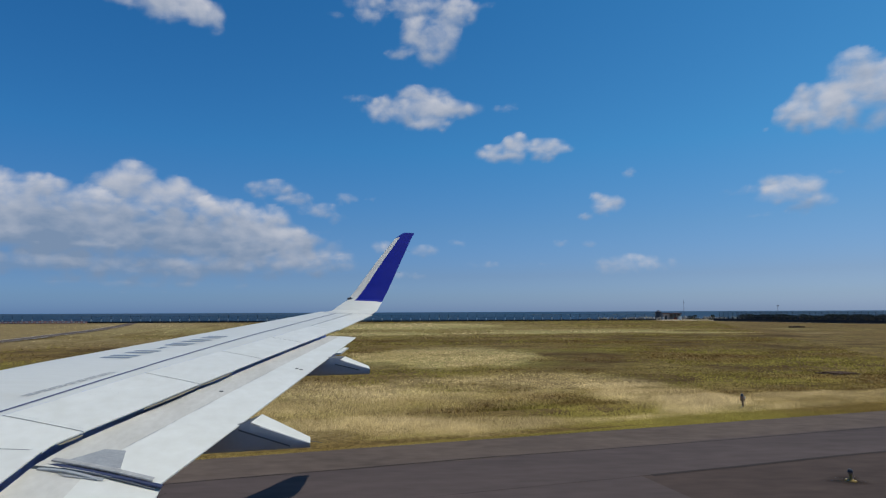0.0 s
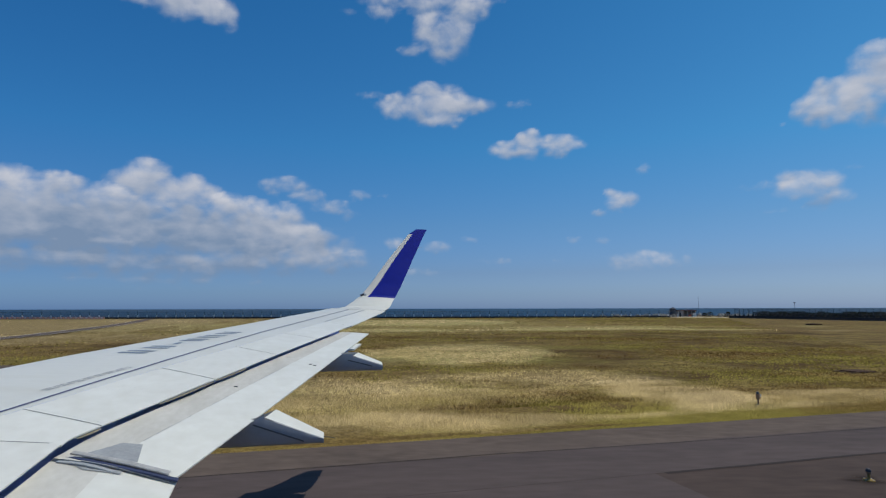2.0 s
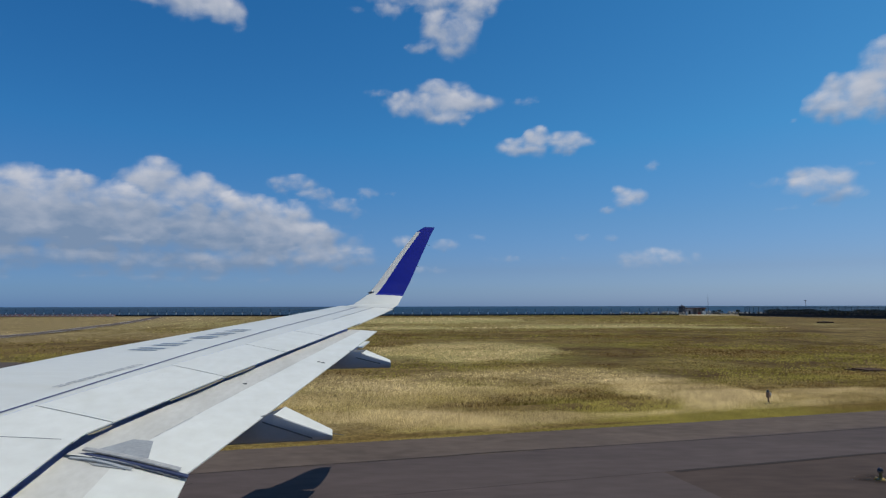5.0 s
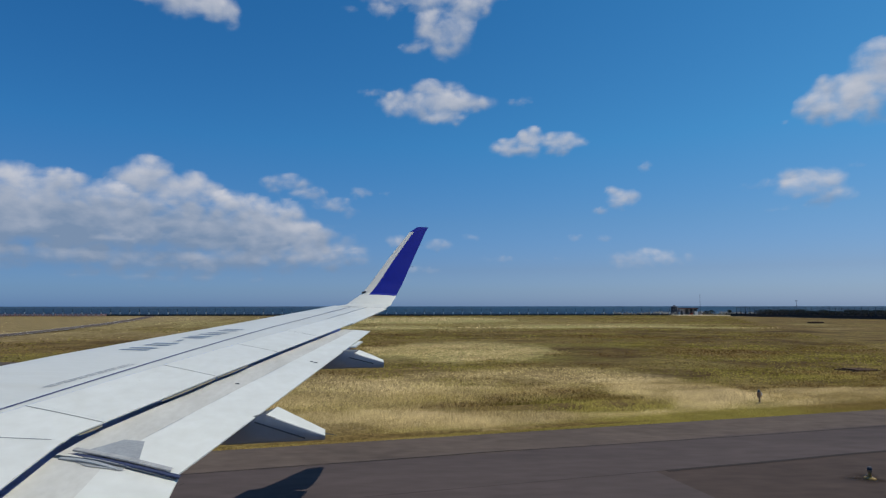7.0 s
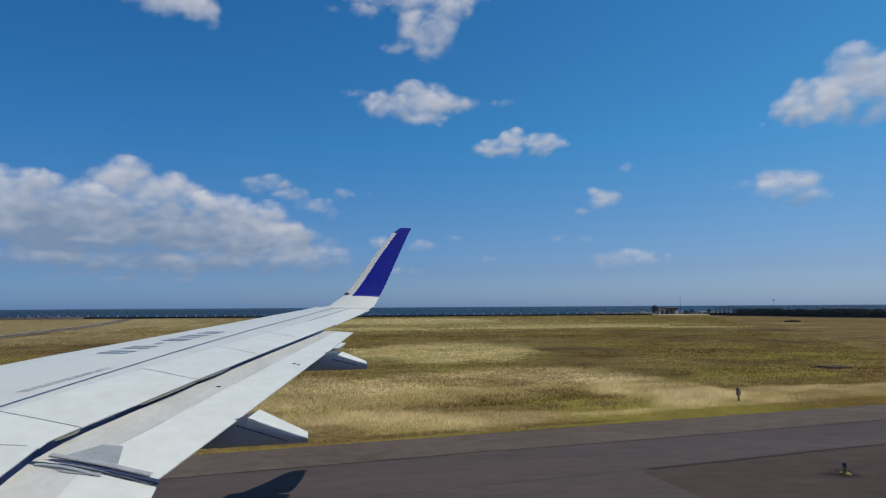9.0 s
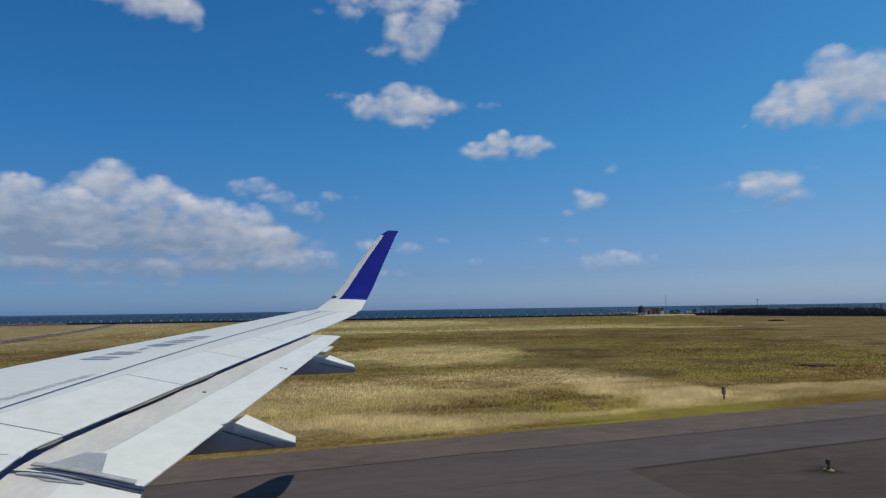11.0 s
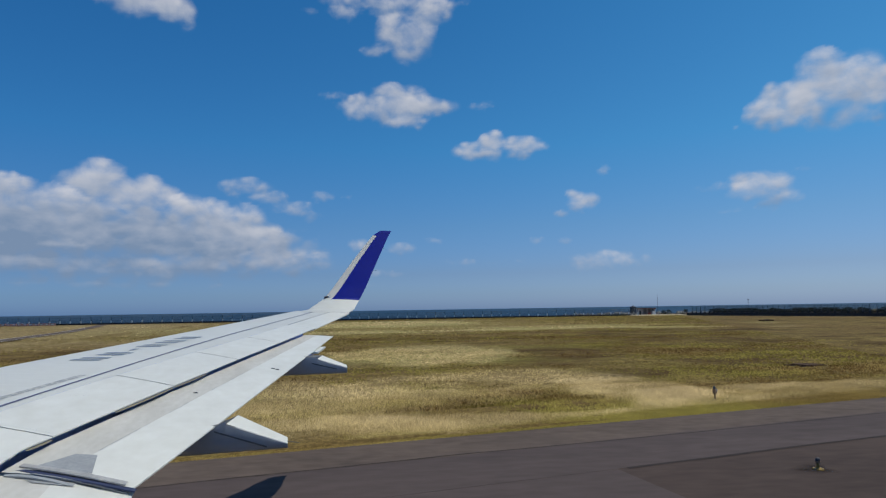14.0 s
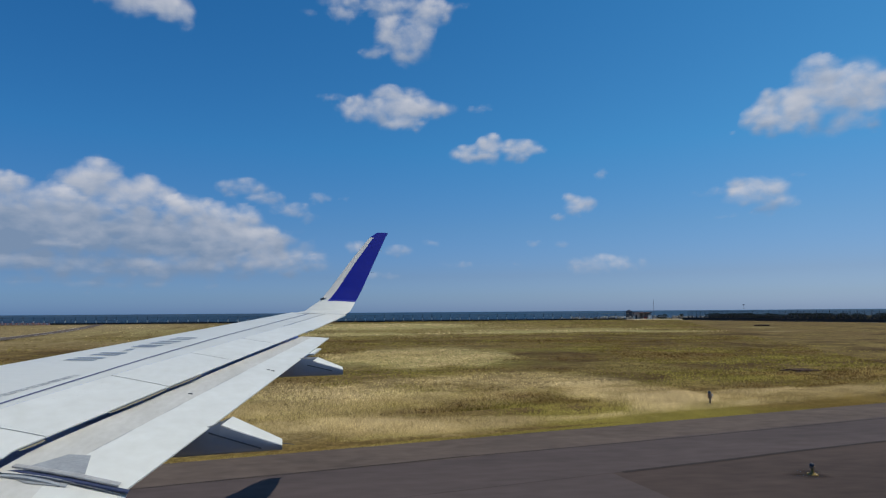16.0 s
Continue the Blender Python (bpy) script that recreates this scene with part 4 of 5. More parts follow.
def canoe(name, yc, x0, x1, ztop0, ztop1, zbot, half, label, deck):
    """A flap track fairing: a long pod with a blunt tail, its top running into the flap."""
    shoulder = (flap_te(yc) - x0) / (x1 - x0)

    def pod_top(f):
        if f < shoulder:
            x = x0 + (x1 - x0) * f
            g = max(0.0, (x - flap_nose(yc)) / (flap_te(yc) - flap_nose(yc)))
            return min(flap_top(x, yc) - 0.010 - 0.14 * (1 - min(1.0, g)) ** 0.7, ztop0 + 0.55 * f)
        return lerp(f, [shoulder, shoulder + 0.01, deck[0], 1], [flap_top(flap_te(yc), yc) - 0.010, flap_top(flap_te(yc), yc) - 0.008, deck[1], ztop1])

    bm = bmesh.new()
    rows = []
    for f in sorted(spread(0, 1, 26) + [shoulder, shoulder + 0.01, deck[0] - 0.002, deck[0]]):
        x = x0 + (x1 - x0) * f
        zt = pod_top(f)
        zb = zbot + (ztop0 - zbot) * max(0, 1 - f / 0.35) ** 2 * 0.9
        w = half * min(1, 0.25 + f * 4) * (1 - 0.55 * max(0, (f - 0.55) / 0.45) ** 1.5)
        hh = max(0.04, zt - zb)
        lean = 0.055 * (1 - 0.45 * f) * (f > deck[0] - 0.001)  # the deck leans towards the body
        head = ((-0.96, 0.97), (-0.90, 1.0), (0.9, 1.0), (0.97, 0.96))
        skew = 0.05 * min(1.0, max(0.0, (1 - f) / (1 - deck[0])))
        row = [(x + skew * a, yc + w * a, zb + hh * b - (lean if b > 0.9 and a < 0 else 0)) for a, b in head + (
            (1.0, 0.6), (0.94, 0.25), (0.75, 0.07), (0.4, 0.0), (-0.4, 0.0), (-0.72, 0.07), (-0.9, 0.25), (-1.0, 0.62))]
        rows.append(row)
    # only the deck stays white; the other faces take the shade-coloured paint
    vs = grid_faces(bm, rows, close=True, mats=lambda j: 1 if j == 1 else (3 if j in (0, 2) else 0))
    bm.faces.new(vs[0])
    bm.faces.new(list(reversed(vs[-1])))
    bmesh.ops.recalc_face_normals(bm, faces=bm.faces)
    # top ahead of the deck coloured dark, to match the shade on the sides
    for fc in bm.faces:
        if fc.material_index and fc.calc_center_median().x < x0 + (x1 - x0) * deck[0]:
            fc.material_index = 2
    ob = smooth(part(name, bm, [FAIRING_SHADED, PANEL_WHITE, SEAL_AND_SHADE, FAIRING_SHADED], wing, label), 24)
    seam_rows = []
    for f in spread(deck[0] - 0.05, 0.93, 16):
        x = x0 + (x1 - x0) * f
        w = half * min(1, 0.25 + f * 4) * (1 - 0.55 * max(0, (f - 0.55) / 0.45) ** 1.5)
        z = lerp(f, [deck[0] - 0.05, 0.93], [deck[1] - 0.10, ztop1 - 0.045])
        seam_rows.append([(x - 0.04, yc - w * 1.03, z - 0.008), (x - 0.04, yc - w * 1.03, z + 0.008)])
    bm = bmesh.new()
    grid_faces(bm, seam_rows)
    part("seam", bm, SEAL_AND_SHADE, ob, "thin dark joint line")
    return ob


canoe("flap_track_fairing", 6.42, -2.3, 0.04, 3.06, 2.99, 2.905, 0.18, "white flap track fairing pod with shade coloured into its sides", (0.765, 3.238))
canoe("flap_track_fairing", 9.58, -0.9, 0.97, 3.46, 3.44, 3.32, 0.16, "white flap track fairing pod with shade coloured into its sides", (0.77, 3.60))

# winglet: sections from the wing tip, bending upwards
SPAN_Y, SPAN_Z = [14.35, 14.7, 15.1, 15.27, 15.7, 16.1, 16.185], [4.262, 4.35, 4.64, 4.91, 5.67, 6.42, 6.58]
SPAN_LE, SPAN_TE = [0.05, 0.52, 0.94, 1.17, 1.73, 2.33, 2.56], [1.47, 1.66, 1.86, 2.02, 2.40, 2.78, 2.88]
bm = bmesh.new()
rows = []
params = spread(0, 6, 37)
for q in params:
    ks = list(range(7))
    y, z, a, b = (lerp(q, ks, v) for v in (SPAN_Y, SPAN_Z, SPAN_LE, SPAN_TE))
    dy, dz = lerp(q + 0.1, ks, SPAN_Y) - lerp(q - 0.1, ks, SPAN_Y), lerp(q + 0.1, ks, SPAN_Z) - lerp(q - 0.1, ks, SPAN_Z)
    nrm = Vector((0, -dz, dy)).normalized()
    th = 0.045 * (b - a)
    r = []
    for f in (0, 0.015, 0.06, 0.12, 0.25, 0.5, 0.75, 1.0):
        r.append(Vector((a + (b - a) * f, y, z)) + nrm * th * math.sqrt(f) * (1 - f) * 2.2)
    for f in (0.75, 0.5, 0.25, 0.12, 0.06, 0.015):
        r.append(Vector((a + (b - a) * f, y, z)) - nrm * th * math.sqrt(f) * (1 - f) * 2.2)
    rows.append(r)
vs = grid_faces(bm, rows, close=True)
bm.faces.new(list(reversed(vs[-1])))
bmesh.ops.recalc_face_normals(bm, faces=bm.faces)
for f in bm.faces:
    c = f.calc_center_median()
    a, b = lerp(c.z, SPAN_Z, SPAN_LE), lerp(c.z, SPAN_Z, SPAN_TE)
    share = (c.x - a) / (b - a)
    f.material_index = 1 if c.z > 4.615 and (share > 0.25 or c.z > 6.40) else (2 if c.z > 4.66 else 0)
winglet = smooth(part("winglet", bm, [WING_WHITE, NAVY, EDGE_GREY], airliner, "navy winglet with a pale grey leading edge"), 22)

for x, y, z in ((0.98, 12.6, 4.06), (1.16, 13.2, 4.13), (1.34, 13.8, 4.2), (0.06, 6.4, 2.97), (2.28, 15.62, 5.42), (2.6, 15.95, 6.05)):
    part("static_wick", tube(bmesh.new(), (x - 0.03, y, z), (x + 0.10, y - 0.02, z - 0.02), 0.004, 0.002, 6), SEAL_AND_SHADE, wing, "thin dark static wick")

# rivets, stencils and small fittings
def rivets(spots, r, label):
    bm = bmesh.new()
    for u, y in spots:
        p = top(u, y, 0.004)
        bm.faces.new([bm.verts.new((p.x + r * math.cos(a), p.y + r * math.sin(a), p.z)) for a in [math.tau * k / 6 for k in range(6)]])
    return tagged(part("rivets", bm, FINE_MARK, wing, label), kind="stuff")


rr = random.Random(3)
spots = [(0.20 + 0.022 * i + rr.uniform(-0.004, 0.004), 6.62 + 0.13 * j) for i in range(4) for j in range(8) if rr.random() > 0.3]
spots += [(0.03 + 0.012 * i, 5.17) for i in range(24)] + [(0.02 + 0.012 * i, 5.68 + 0.0114 * i) for i in range(26)]
spots += [(0.345, 4.2 + 0.07 * i) for i in range(140)] + [(0.165, 3.6 + 0.06 * i) for i in range(25)]
rivets(spots, 0.0055, "rows of small grey rivets")
for x, y in ((-0.16, 8.60), (-0.10, 8.57), (-0.98, 7.25)):
    bm = bmesh.new()
    box(bm, x - 0.022, x + 0.022, y - 0.009, y + 0.009, flap_top(x, y) - 0.01, flap_top(x, y) + 0.009)
    part("fitting", bm, SEAL_AND_SHADE, wing, "small dark fitting")

bm = bmesh.new()
tab = [bm.verts.new(p) for p in ((0.40, 9.92, 3.643), (0.53, 9.92, 3.640), (0.68, 10.40, 3.700), (0.55, 10.40, 3.704))]
bm.faces.new(tab)
ext = bmesh.ops.extrude_face_region(bm, geom=bm.faces[:])
for v in ext["geom"]:
    if isinstance(v, bmesh.types.BMVert):
        v.co.z -= 0.025
bmesh.ops.recalc_face_normals(bm, faces=bm.faces)
part("flap_tab", bm, PANEL_WHITE, wing, "small white tab under the flap")
bm = bmesh.new()
tube(bm, (0.95, 15.08, 4.665), (1.05, 15.10, 4.70), 0.028, 0.022, 12)
light_glass = part("position_light", bm, TANK, winglet, "small dark glass position light")
# white highlight of the glass, added as a small ring
part("highlight_rim", tube(bmesh.new(), (1.04, 15.098, 4.697), (1.075, 15.105, 4.708), 0.030, 0.026, 12), WHITE, light_glass, "white highlight shaped as a rim")

# body and main gear, which carry the wing
bm = bmesh.new()
rows = []
for x, r in ((-17, 0.3), (-15.5, 1.2), (-13, 1.85), (-10, 1.98), (-4, 1.98), (2, 1.98), (8, 1.98), (13, 1.5), (18, 0.6)):
    rows.append([(x, -2.06 + r * math.cos(a), 4.15 + r * math.sin(a)) for a in [2 * math.pi * k / 40 for k in range(40)]])
vs = grid_faces(bm, rows, close=True)
bm.faces.new(vs[0])
bm.faces.new(list(reversed(vs[-1])))
smooth(part("fuselage", bm, WING_WHITE, airliner, "white fuselage"))
gear = part("landing_gear", tube(bmesh.new(), (-2.9, 1.2, 2.55), (-2.9, 1.2, 0.56), 0.12), METAL, airliner, "main landing gear leg")
for dy in (-0.45, 0.45):
    bm = bmesh.new()
    tube(bm, (-2.9, 1.2 + dy - 0.2, 0.60), (-2.9, 1.2 + dy + 0.2, 0.60), 0.565, seg=28)
    part("wheel", bm, TYRE, gear, "black tyre")


# ---- grass near the taxiway ----
def grass(count, d_near, d_far, s_near, s_far, hmin, hmax, wide, seed, label, cover=0.14):
    rng = random.Random(seed)
    verts, faces, tone = [], [], []
    for _ in range(count):
        d = d_near + (d_far - d_near) * rng.random() ** 1.6
        k = d / d_far
        st = rng.uniform(s_near[0] + (s_far[0] - s_near[0]) * k, s_near[1] + (s_far[1] - s_near[1]) * k)
        x, y, _z = strip_point(st, d)
        if x < -16 and apron_depth(x, y) > -0.1:
            continue
        dry = dryness(x, y)
        if rng.random() > cover + 0.95 * dry + 0.8 * noise.noise((x * 0.16, y * 0.2, 7)) + 0.4 * noise.noise((x * 0.7, y * 0.7, 17)):
            continue
        if rng.random() < 0.9 * bareness(x, y):
            continue
        h = (hmin + (hmax - hmin) * rng.random()) * (0.45 + 0.75 * dry) * (0.5 if d < 0.4 else 1)
        z = 0.03
        for _b in range(3):
            a = rng.gauss(0, 0.6)  # laid over by the wind off the taxiway
            w = wide * rng.uniform(0.5, 1.2)
            lx, ly = rng.gauss(0.1, 0.45) * h, rng.gauss(0.65, 0.3) * h
            ox, oy = rng.gauss(0, wide * 1.5), rng.gauss(0, wide * 1.5)
            n0 = len(verts)
            if math.cos(a) * ly < math.sin(a) * lx:
                a += math.pi  # the upper side of the blade faces up
            verts += [(x + ox - w * math.cos(a), y + oy - w * math.sin(a), z), (x + ox + w * math.cos(a), y + oy + w * math.sin(a), z), (x + ox + lx, y + oy + ly, z + h)]
            faces.append((n0, n0 + 1, n0 + 2))
            v = max(0.0, min(1.0, dry * 1.3 - 0.3 + rng.gauss(0, 0.18)))
            tone += [v, v, v]
    me = bpy.data.meshes.new("grass")
    me.from_pydata(verts, [], faces)
    me.attributes.new("dryness", "FLOAT", "POINT").data.foreach_set("value", tone)
    me.materials.append(BLADES)
    me.polygons.foreach_set("use_smooth", [True] * len(faces))
    me.normals_split_custom_set_from_vertices([(0.0, 0.0, 1.0)] * len(verts))
    return tagged(new("grass", me), label, "grass", kind="stuff")


grass(230000, 0.0, 10.0, (-22, 26), (-34, 40), 0.06, 0.19, 0.011, 11, "straw and green grass tufts along the asphalt edge")
grass(50000, 0.0, 1.25, (-22, 30), (-22, 30), 0.06, 0.15, 0.012, 13, "short yellow green grass fringe at the asphalt", 0.75)
grass(150000, 8.0, 60.0, (-34, 40), (-70, 70), 0.05, 0.14, 0.026, 12, "olive and straw grass tufts across the field")


def tussocks(count, d_near, d_far, s_near, s_far, seed, label):
    """Low uneven clumps of old grass, too many to count."""
    rng = random.Random(seed)
    verts, faces, tone = [], [], []
    for _ in range(count):
        d = d_near + (d_far - d_near) * rng.random() ** 1.5
        k = d / d_far
        x, y, _z = strip_point(rng.uniform(s_near[0] + (s_far[0] - s_near[0]) * k, s_near[1] + (s_far[1] - s_near[1]) * k), d)
        if x < -16 and apron_depth(x, y) > -0.6:
            continue
        if 1.2 * noise.noise((x * 0.06, y * 0.06, 31)) + 0.8 * noise.noise((x * 0.35, y * 0.35, 33)) < rng.uniform(-0.9, 0.5):
            continue
        dry, worn = dryness(x, y), bareness(x, y)
        if dry > 0.45 and rng.random() < 0.75 or rng.random() < 0.35 * worn or x < -24 and rng.random() < 0.8:
            continue
        r, h = rng.uniform(0.03, 0.10) * (1 + 2.4 * k), rng.uniform(0.04, 0.12) * (1 + k) * (1 - 0.4 * worn)
        v = max(0.0, min(1.0, dry * 1.2 - 0.25 - 0.25 * worn + rng.gauss(0, 0.12)))
        n0 = len(verts)
        a0 = rng.uniform(0, 6.28)
        for j in range(6):
            a, q = a0 + math.tau * j / 6, r * rng.uniform(0.6, 1.25)
            verts.append((x + 1.1 * q * math.cos(a), y + q * math.sin(a), 0.0))
        verts.append((x + rng.gauss(0, 0.3) * r, y + rng.gauss(0.2, 0.3) * r, 0.04 + h))
        faces += [(n0 + j, n0 + (j + 1) % 6, n0 + 6) for j in range(6)]
        tone += [v] * 7
    me = bpy.data.meshes.new("tussocks")
    me.from_pydata(verts, [], faces)
    me.attributes.new("dryness", "FLOAT", "POINT").data.foreach_set("value", tone)
    me.materials.append(TUFTS)
    me.polygons.foreach_set("use_smooth", [True] * len(faces))
    me.normals_split_custom_set_from_vertices([(0.0, 0.0, 1.0)] * len(verts))
    return tagged(new("tussocks", me), label, "grass", kind="stuff")


tussocks(230000, 5.0, 215.0, (-20, 28), (-150, 190), 14, "low dark and olive grass tussocks across the field")


# ---- seams and paint on the asphalt ----
def seam(pts, width, mat, name="paving_seam", label="dark bitumen paving seam", z=0.038):
    bm = bmesh.new()
    rows = []
    for (x0, y0), (x1, y1) in zip(pts, pts[1:]):
        k = max(2, int(math.hypot(x1 - x0, y1 - y0) / 0.5))
        nx, ny = Vector((y0 - y1, x1 - x0)).normalized()
        for i in range(k):
            f = i / k
            x, y = x0 + (x1 - x0) * f, y0 + (y1 - y0) * f
            w = width * (0.7 + 0.6 * abs(noise.noise((x * 0.7, y * 0.7, 1)))) / 2
            o = 0.12 * noise.noise((x * 0.25, y * 0.25, 4))
            rows.append([(x + nx * (o - w), y + ny * (o - w), z), (x + nx * (o + w), y + ny * (o + w), z)])
    grid_faces(bm, rows)
    return tagged(part(name, bm, mat), label, "paving seam", kind="structure")


def on_strip(s, d):
    return strip_point(s, d)[:2]


seam([on_strip(-22, -2.45), on_strip(-6, -2.3), on_strip(10, -2.62), on_strip(40, -2.4), on_strip(200, -2.4)], 0.08, BITUMEN)
seam([on_strip(0.3, -5.35), on_strip(14, -5.2), on_strip(40, -5.1), on_strip(200, -5.1)], 0.16, BITUMEN)
seam([on_strip(-24, -9.6), on_strip(200, -9.6)], 0.07, BITUMEN)
seam([(15.6, 23.6), (17.2, 22.6), (19.0, 22.2)], 0.05, BITUMEN)
seam([on_strip(-15.5, -3.0), on_strip(-14.2, -6.3)], 0.05, BITUMEN)
seam([on_strip(-11.6, -3.2), on_strip(-13.2, -5.2), on_strip(-14.8, -5.9)], 0.05, BITUMEN)
seam([(35.2, 28.9), (36.85, 25.25), (38.0, 21.5), (39.2, 17.2)], 0.95, YELLOW, "taxi_line", "worn yellow painted holding line", 0.044)
for off in (0.0, -0.42):
    seam([on_strip(-90, -13.0 + off), on_strip(-44, -12.8 + off), on_strip(-28, -12.3 + off), on_strip(-12, -12.6 + off), on_strip(60, -13.4 + off)], 0.17, YELLOW, "taxi_line", "bright yellow taxiway line, one of a pair", 0.044)

# side apron, ahead of the wing
bm = bmesh.new()
vs = [bm.verts.new((x, y, 0.05)) for x, y in APRON]
bm.faces.new(vs)
bmesh.ops.recalc_face_normals(bm, faces=bm.faces)
ext = bmesh.ops.extrude_face_region(bm, geom=bm.faces[:])
for v in ext["geom"]:
    if isinstance(v, bmesh.types.BMVert):
        v.co.z = -0.05
bmesh.ops.recalc_face_normals(bm, faces=bm.faces)
tagged(part("pavement", bm, ASPHALT), "dark asphalt apron joining the taxiway", "apron", kind="structure")
for off in (-0.2, 0.2):
    seam([(-34.5 + off, 20.2), (-35.6 + off, 2.6), (-36.3 + off, -4.5)], 0.16, BITUMEN, z=0.055)
seam([(-34.4, 20.2), (-41.0, 24.5), (-49.2, 28.2)], 0.10, BITUMEN, z=0.055)

# service road from the apron to the shore, with white edge lines
seam([(-58.0, 62.0), (-63.7, 92.3), (-79.0, 142.0), (-97.0, 190.0), (-118.0, 241.0)], 4.2, SHOULDER, "road", "narrow asphalt service road to the shore", 0.16)
for off in (-1.55, 1.55):
    seam([(-58.0 + off, 63.5), (-63.7 + off, 92.3), (-79.0 + off, 142.0), (-97.0 + off, 190.0)], 0.16, WHITE, "edge_line", "worn white edge line of the service road", 0.166)


# ---- shore, kerbs, fences ----
def wall_run(name, pts, z1, thick, mat, label, category):
    bm = bmesh.new()
    for (x0, y0), (x1, y1) in zip(pts, pts[1:]):
        k = max(1, int(math.hypot(x1 - x0, y1 - y0) / 10))
        n2 = Vector((y0 - y1, x1 - x0)).normalized() * thick / 2
        rows = []
        for i in range(k + 1):
            x, y = x0 + (x1 - x0) * i / k, y0 + (y1 - y0) * i / k
            t = z1 + 0.08 * noise.noise((x * 0.2, y * 0.2, 8))
            rows.append([(x - n2.x, y - n2.y, -0.1), (x - n2.x, y - n2.y, t), (x + n2.x, y + n2.y, t), (x + n2.x, y + n2.y, -0.1)])
        grid_faces(bm, rows)
    return tagged(part(name, bm, mat), label, category, kind="structure")


wall_run("kerb", [(-900, 250), (101, 250)], 0.65, 0.8, KERB, "low black kerb wall along the shore", "kerb")
wall_run("kerb", [(117.5, 231), (136, 175.5), (160, 101)], 1.05, 0.8, KERB, "low black kerb wall beside the field", "kerb")
seam([(116, 230.5), (134.4, 175), (158.4, 100.5)], 1.0, CONCRETE, "pavement", "pale concrete strip along the kerb", 0.13)

bm = bmesh.new()
grid_faces(bm, [[(x, y + 6 * noise.noise((x * 0.03, 0, 3)) * (k > 0), 0.03 if k < 3 else -2.0) for x in spread(91, 155, 30)] for k, y in enumerate((243, 279, 301, 311))])
tagged(part("ground", bm, SAND), "sandy spit of land beside the sea", "ground", kind="structure")
bm = bmesh.new()
grid_faces(bm, [[(x, y, 0.18) for x in spread(99, 124, 8)] for y in (236, 243, 256, 263)])
tagged(part("ground", bm, SAND), "bare sandy yard before the hut", "ground", kind="structure")


def fence(pts, spacing, height, label, footing, wires):
    """A wire fence: every post and rail a part, the wires joined."""
    root = thing("perimeter_fence")
    tagged(root, label, "fence", "perimeter fences")
    post = bmesh.new()
    tube(post, (0, 0, 0), (0, 0, height), 0.09, seg=6)
    tube(post, (0, 0, height), (0, -0.45, height + 0.4), 0.05, seg=5)
    first = part("post", post, FENCE, root)
    foot = bmesh.new()
    box(foot, -0.22, 0.22, -0.2, 0.2, 0, 1.6, 0.03)
    first_foot = part("footing", foot, footing, root, "concrete footing")
    used = False
    for (x0, y0), (x1, y1) in zip(pts, pts[1:]):
        ln = math.hypot(x1 - x0, y1 - y0)
        k = int(ln / spacing)
        for i in range(k + 1):
            x, y = x0 + (x1 - x0) * i / k, y0 + (y1 - y0) * i / k
            for src, nm in ((first, "post"), (first_foot, "footing")):
                o = src if not used else new(nm, src.data)
                o.parent = root
                o.location = (x, y, 0)
            used = True
        for z in (0.9, height * 0.55, height - 0.1):
            part("rail", tube(bmesh.new(), (x0, y0, z), (x1, y1, z), 0.04, seg=5), FENCE, root)
        bm = bmesh.new()
        for j in range(wires):
            z = 0.6 + (height - 0.6) * j / wires
            tube(bm, (x0, y0, z), (x1, y1, z), 0.018, seg=3)
        m = int(ln / 10.8 * wires)
        for j in range(m):
            x, y = x0 + (x1 - x0) * j / m, y0 + (y1 - y0) * j / m
            tube(bm, (x, y, 0.3), (x, y, height), 0.018, seg=3)
        tagged(part("wire_mesh", bm, FENCE, root), kind="stuff")
    return root


fence([(-400, 252.3), (105.5, 252.3)], 4.1, 2.9, "grey steel wire fence on pale footings beside the sea", PALE, 9)
fence([(120.2, 232), (138.7, 176.5), (163, 101.5)], 2.1, 3.6, "grey steel wire fence in front of dark shrubs", KERB, 20)


# ---- hut, tank, masts ----
hut = thing("hut", pose(114.8, 267, 0.03, 0, 0, 0) @ Matrix.Scale(0.92, 4))
tagged(hut, "low plastered shore hut with a rust red roof edge", "hut")
bm = bmesh.new()
box(bm, -4.6, 4.6, 2.2, 2.5, 0, 3.0)
box(bm, -4.6, -4.3, -2.5, 2.2, 0, 3.0)
box(bm, 4.3, 4.6, -2.5, 2.2, 0, 3.0)
box(bm, -4.3, -1.9, -2.5, -2.3, 0, 3.0)
part("wall", bm, HUT_WALL, hut)
part("roof", box(bmesh.new(), -5.0, 5.0, -3.0, 2.9, 3.0, 3.45, 0.05), ROOF, hut, "flat rust red roof")
for x in (-1.9, 0.4, 2.4):
    part("post", box(bmesh.new(), x, x + 0.35, -2.6, -2.25, 0, 3.0), HUT_WALL, hut)
part("door", box(bmesh.new(), -3.6, -2.7, -2.56, -2.5, 0, 2.1), HUT_DARK, hut, "dark door")
part("counter", box(bmesh.new(), 0.75, 2.4, -2.55, -2.3, 0, 1.1), RED, hut, "faded red panel")
part("board", box(bmesh.new(), 2.9, 4.6, -3.2, -2.9, 0, 1.9, 0.03), WHITE, hut, "white board")

tank = thing("water_tank", pose(108.0, 263.5, 0.03) @ Matrix.Scale(0.9, 4))
tagged(tank, "tall black plastic water tank beside the hut", "tank")
bm = bmesh.new()
tube(bm, (0, 0, 0), (0, 0, 4.2), 1.6, seg=24)
tube(bm, (0, 0, 4.2), (0, 0, 4.7), 1.6, 0.5, seg=24)
